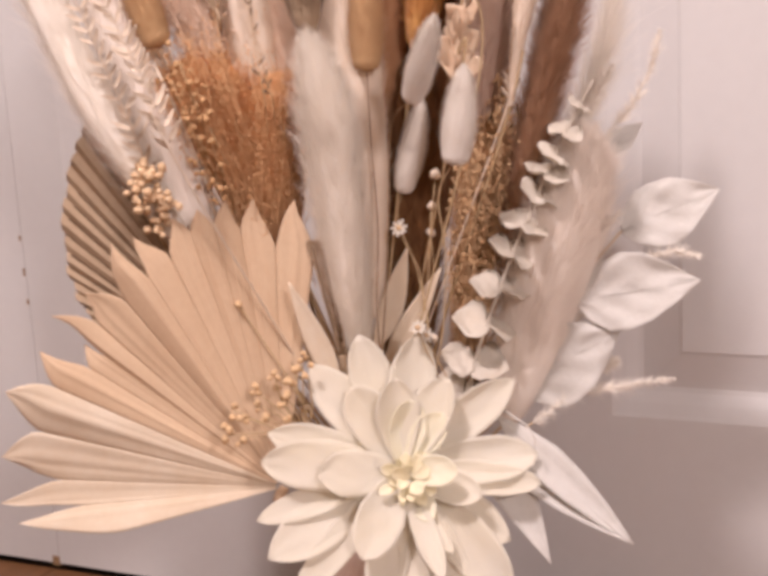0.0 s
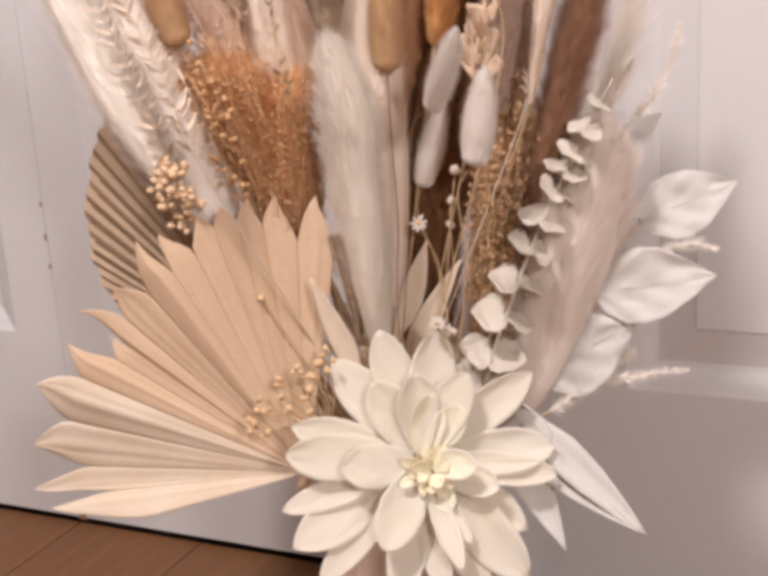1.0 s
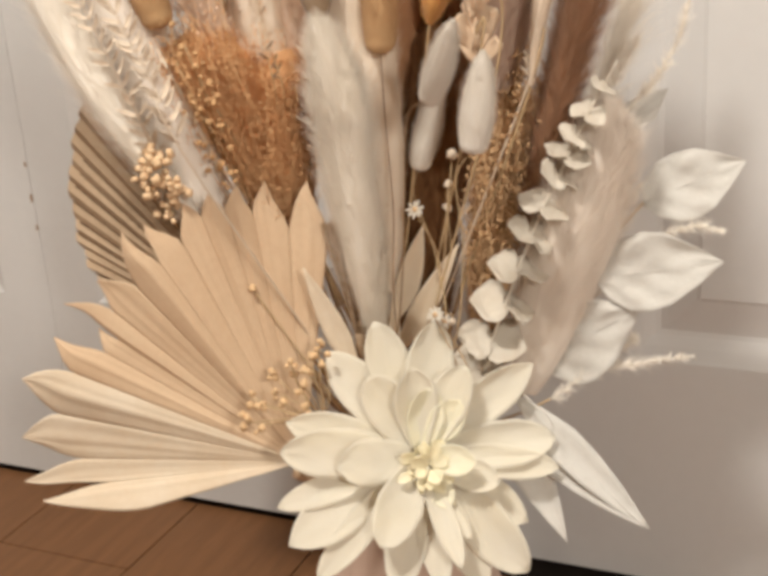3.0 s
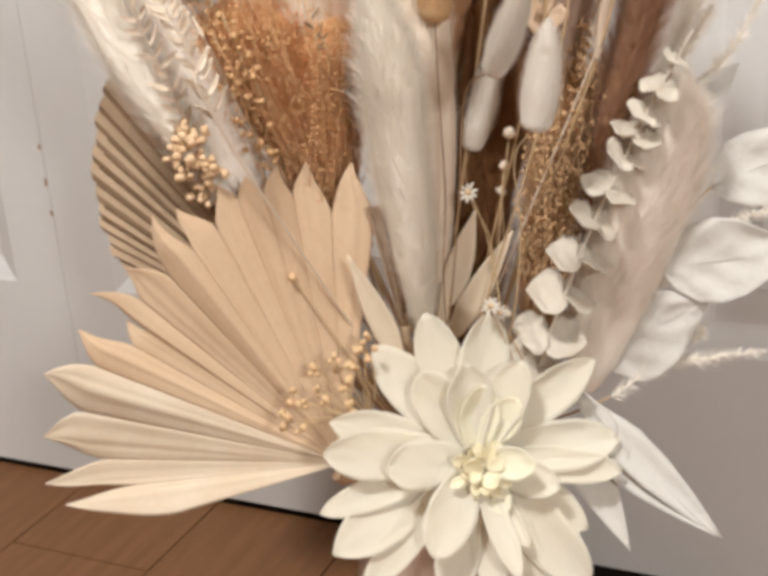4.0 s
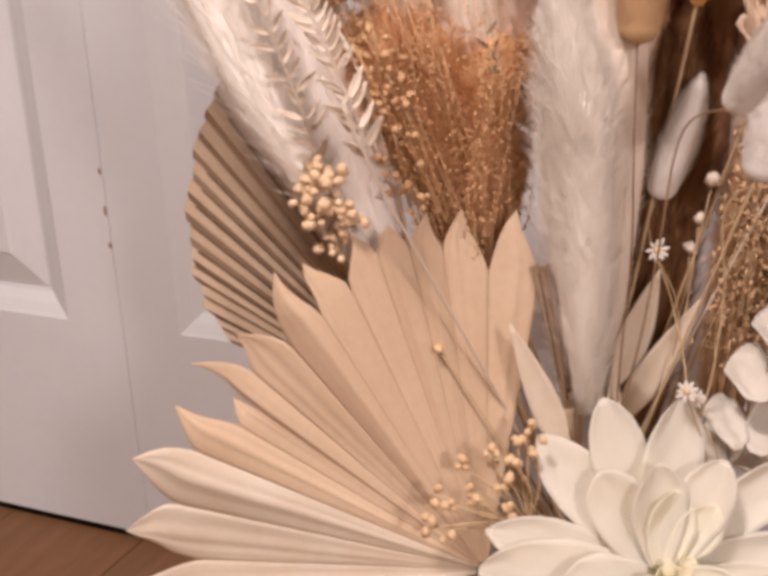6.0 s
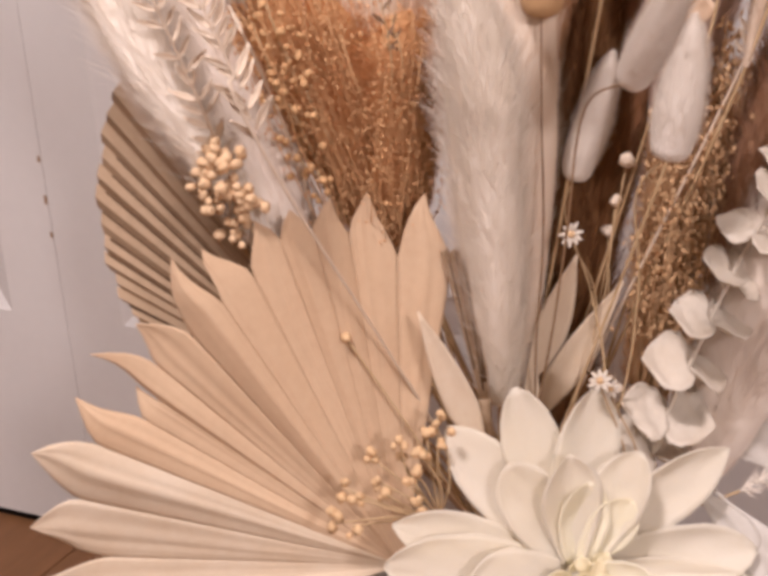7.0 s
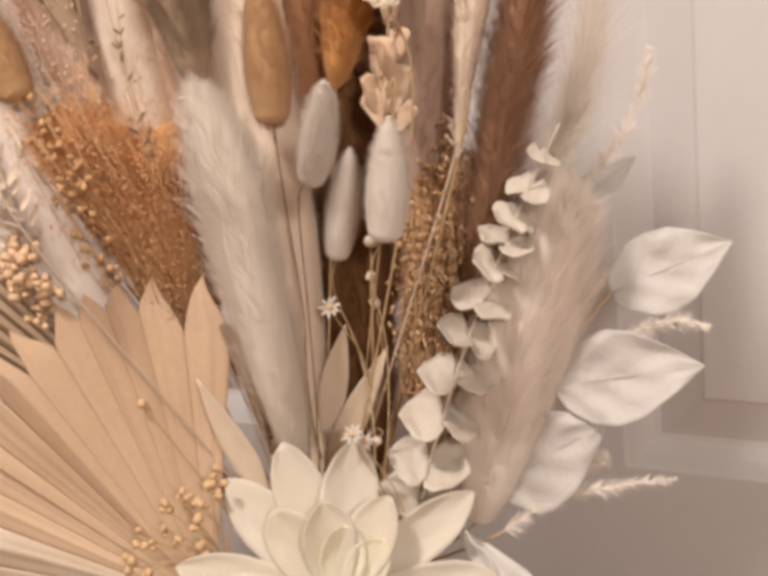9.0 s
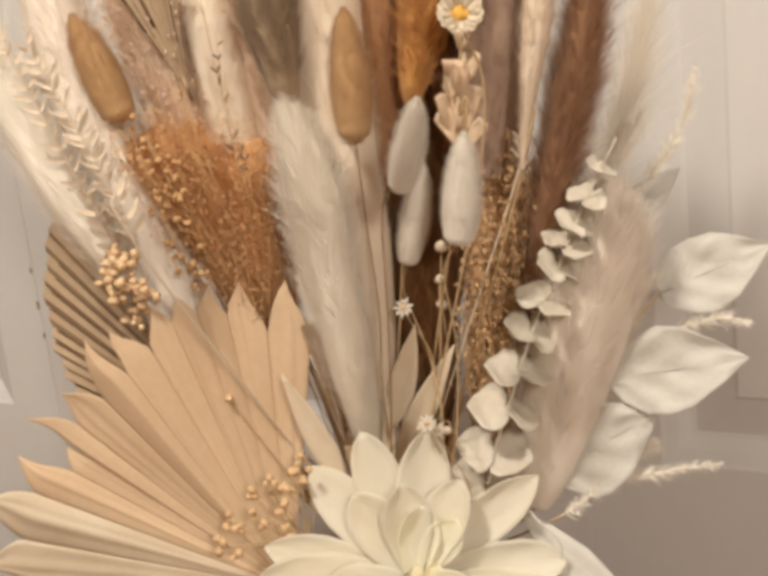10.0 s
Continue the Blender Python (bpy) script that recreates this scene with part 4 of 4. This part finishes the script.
wheat("pale grass strand with tiny dark seeds", [(0.453, -0.285, 0.496), (0.452, -0.290, 0.529), (0.450, -0.292, 0.564), (0.448, -0.295, 0.610)], 47, 18, 0.007, SEED, STEM, [(0.427, -0.210, 0.360), (0.419, -0.225, 0.443)], 0.6, 0.13)
wheat("pale grass strand with tiny dark seeds on fine stalks", [(0.456, -0.280, 0.497), (0.454, -0.285, 0.520), (0.451, -0.290, 0.551), (0.454, -0.292, 0.584)], 54, 14, 0.006, SEED, STEM, [(0.429, -0.210, 0.360), (0.423, -0.222, 0.442)], 0.6, 0.13)


def paper_strand():
    ob = thing("paper_seed_strand", foot(48), "strand of cream papery dried petals", "dried flower")
    pts = [(0.563, -0.232, 0.507), (0.562, -0.232, 0.525), (0.563, -0.232, 0.542), (0.567, -0.232, 0.560), (0.571, -0.232, 0.590)]
    line = curve([V(*p) for p in pts], 9)
    part("stem", tube(curve([foot(48), neck(48), *[V(*p) for p in pts]], 30), 0.0008, 5), STEM, ob)
    for i in range(9):
        for sgn in (-1, 1):
            if rng.random() < 0.3:
                continue
            d = unit(V(0.16 * sgn, 0.08 * sgn, 0.9) + rng.normal(size=3) * 0.2)
            part("petal", sheet(line[i], line[i] + d * rng.uniform(0.019, 0.028), V(0.4, -0.85, 0.3) + rng.normal(size=3) * 0.3, rng.uniform(0.0045, 0.0075), [(0, 0.4), (0.3, 0.8), (0.7, 1.0), (0.95, 0.9), (1, 0.6)], cup=rng.uniform(-0.2, 0.3), bow=rng.uniform(-0.1, 0.1), rows=8, cols=6, ripple=0.3, twist=rng.uniform(-0.8, 0.8), phase=rng.uniform(0, 6), crumple=0.08), PAPER, ob)


paper_strand()


def straw_flower():
    ob = thing("straw_flower", foot(49), "small cream dried flower with a yellow heart", "dried flower")
    c, f = V(*(0.576, -0.250, 0.579)), unit(V(0.42, -0.85, 0.3))
    r = unit(np.cross(f, V(0, 0, 1)))
    u = np.cross(r, f)
    part("heart", blob(c, 0.0045, f, 0.6, 6, 12), YELLOW, ob)
    for i in range(14):
        a = i * 2.4
        d = r * math.cos(a) + u * math.sin(a)
        part("petal", sheet(c + d * 0.003, c + d * 0.012 + f * 0.006, f, 0.0055, ROUNDED, cup=0.4, rows=5, cols=4), PALECREAM, ob)
    part("stem", stem_to(49, c + V(0, 0.01, -0.08), c, radius=0.0007), STEM, ob)


straw_flower()


def wisps(name, label, lines, k, material=PLUME, count=420, hair=0.0075, radius=0.0025):
    ob = thing(name, foot(k), label, "dried grass")
    for pts in lines:
        line = curve([V(*p) for p in pts], 20)
        part("frond", merge(tube(line, np.linspace(0.0006, 0.0003, 20), 4), fluff(line, [(0, radius), (0.7, radius), (1, radius * 0.4)], count, hair, 0.0005, 0.5, 0.1, 0.1)), material, ob)
    part("stem", stem_to(k, lines[0][0], radius=0.0009), STEM, ob)


wisps("frilly_grass", "frilly white dried grass reaching out past the leaves",
      [[(0.598, -0.215, 0.282), (0.625, -0.200, 0.299), (0.652, -0.190, 0.304), (0.684, -0.180, 0.308)], [(0.609, -0.200, 0.292), (0.637, -0.190, 0.313), (0.648, -0.185, 0.320)],
       [(0.618, -0.180, 0.342), (0.646, -0.165, 0.375), (0.676, -0.155, 0.388), (0.697, -0.150, 0.385)], [(0.608, -0.180, 0.363), (0.626, -0.165, 0.393), (0.645, -0.155, 0.415)]], 50, count=620, hair=0.009, radius=0.003)
wisps("thin_grass", "thin pale grass ends rising past the sprig", [[(0.615, -0.170, 0.430), (0.635, -0.160, 0.463), (0.662, -0.150, 0.495)], [(0.627, -0.170, 0.480), (0.644, -0.165, 0.512)], [(0.647, -0.160, 0.474), (0.666, -0.155, 0.507), (0.672, -0.150, 0.533)]], 51, count=350, hair=0.009, radius=0.002)

# ---- bare stalk before the palm ----
ob = thing("grass_stalk", foot(57), "bare pale curved grass stalk before the palm leaf", "dried grass")
line = curve([V(*p) for p in ((0.407, -0.262, 0.340), (0.400, -0.268, 0.424), (0.398, -0.288, 0.475), (0.401, -0.315, 0.513), (0.386, -0.310, 0.536))], 30)
part("stalk", tube(curve([foot(57), neck(57), line[0], *line[5::5]], 50), np.linspace(0.0009, 0.0005, 50), 6), WHEAT, ob)
for s in (12, 18, 23):
    part("bract", sheet(line[s], line[s + 4] + V(0.002, -0.002, 0), (0.4, -0.85, 0.3), 0.0011, LANCE, cup=0.5, rows=6, cols=4), WHEAT, ob)

# ---- curled tendril beside the flower ----
ob = thing("curled_tendril", foot(61), "thin white curled tendril hooking out beside the cream flower", "dried grass")
line = curve([V(*p) for p in ((0.575, -0.225, 0.290), (0.588, -0.245, 0.299), (0.600, -0.260, 0.300), (0.609, -0.263, 0.296), (0.614, -0.264, 0.288), (0.613, -0.264, 0.281))], 30)
part("tendril", tube(line, np.linspace(0.0011, 0.0004, 30), 6), WHITELEAF, ob)
part("stem", stem_to(61, (0.560, -0.210, 0.270), line[0], radius=0.0009), STEM, ob)

# ---- floor boards ----
edges = [-0.01 + 0.157 * i for i in range(-13, 18)]
for i, x in enumerate(edges):
    cut = -0.125 if i == 13 else None
    first = rng.uniform(0.2, 1.2)
    joints = [-3.2]
    while joints[-1] < 0.003:
        joints.append(joints[-1] + (first if len(joints) == 1 else 1.2))
    if cut is not None:
        joints = [-3.2, -2.525, -1.325, -0.125, 0.003]
    joints[-1] = 0.003
    for a, b in zip(joints, joints[1:]):
        if b - a < 0.05:
            continue
        part("board", box(x + 0.0008, min(x + 0.157, 2.7) - 0.0008, a + 0.0008, b - 0.0008, -0.0028, 0.0, 0.0006), WOOD, floor)
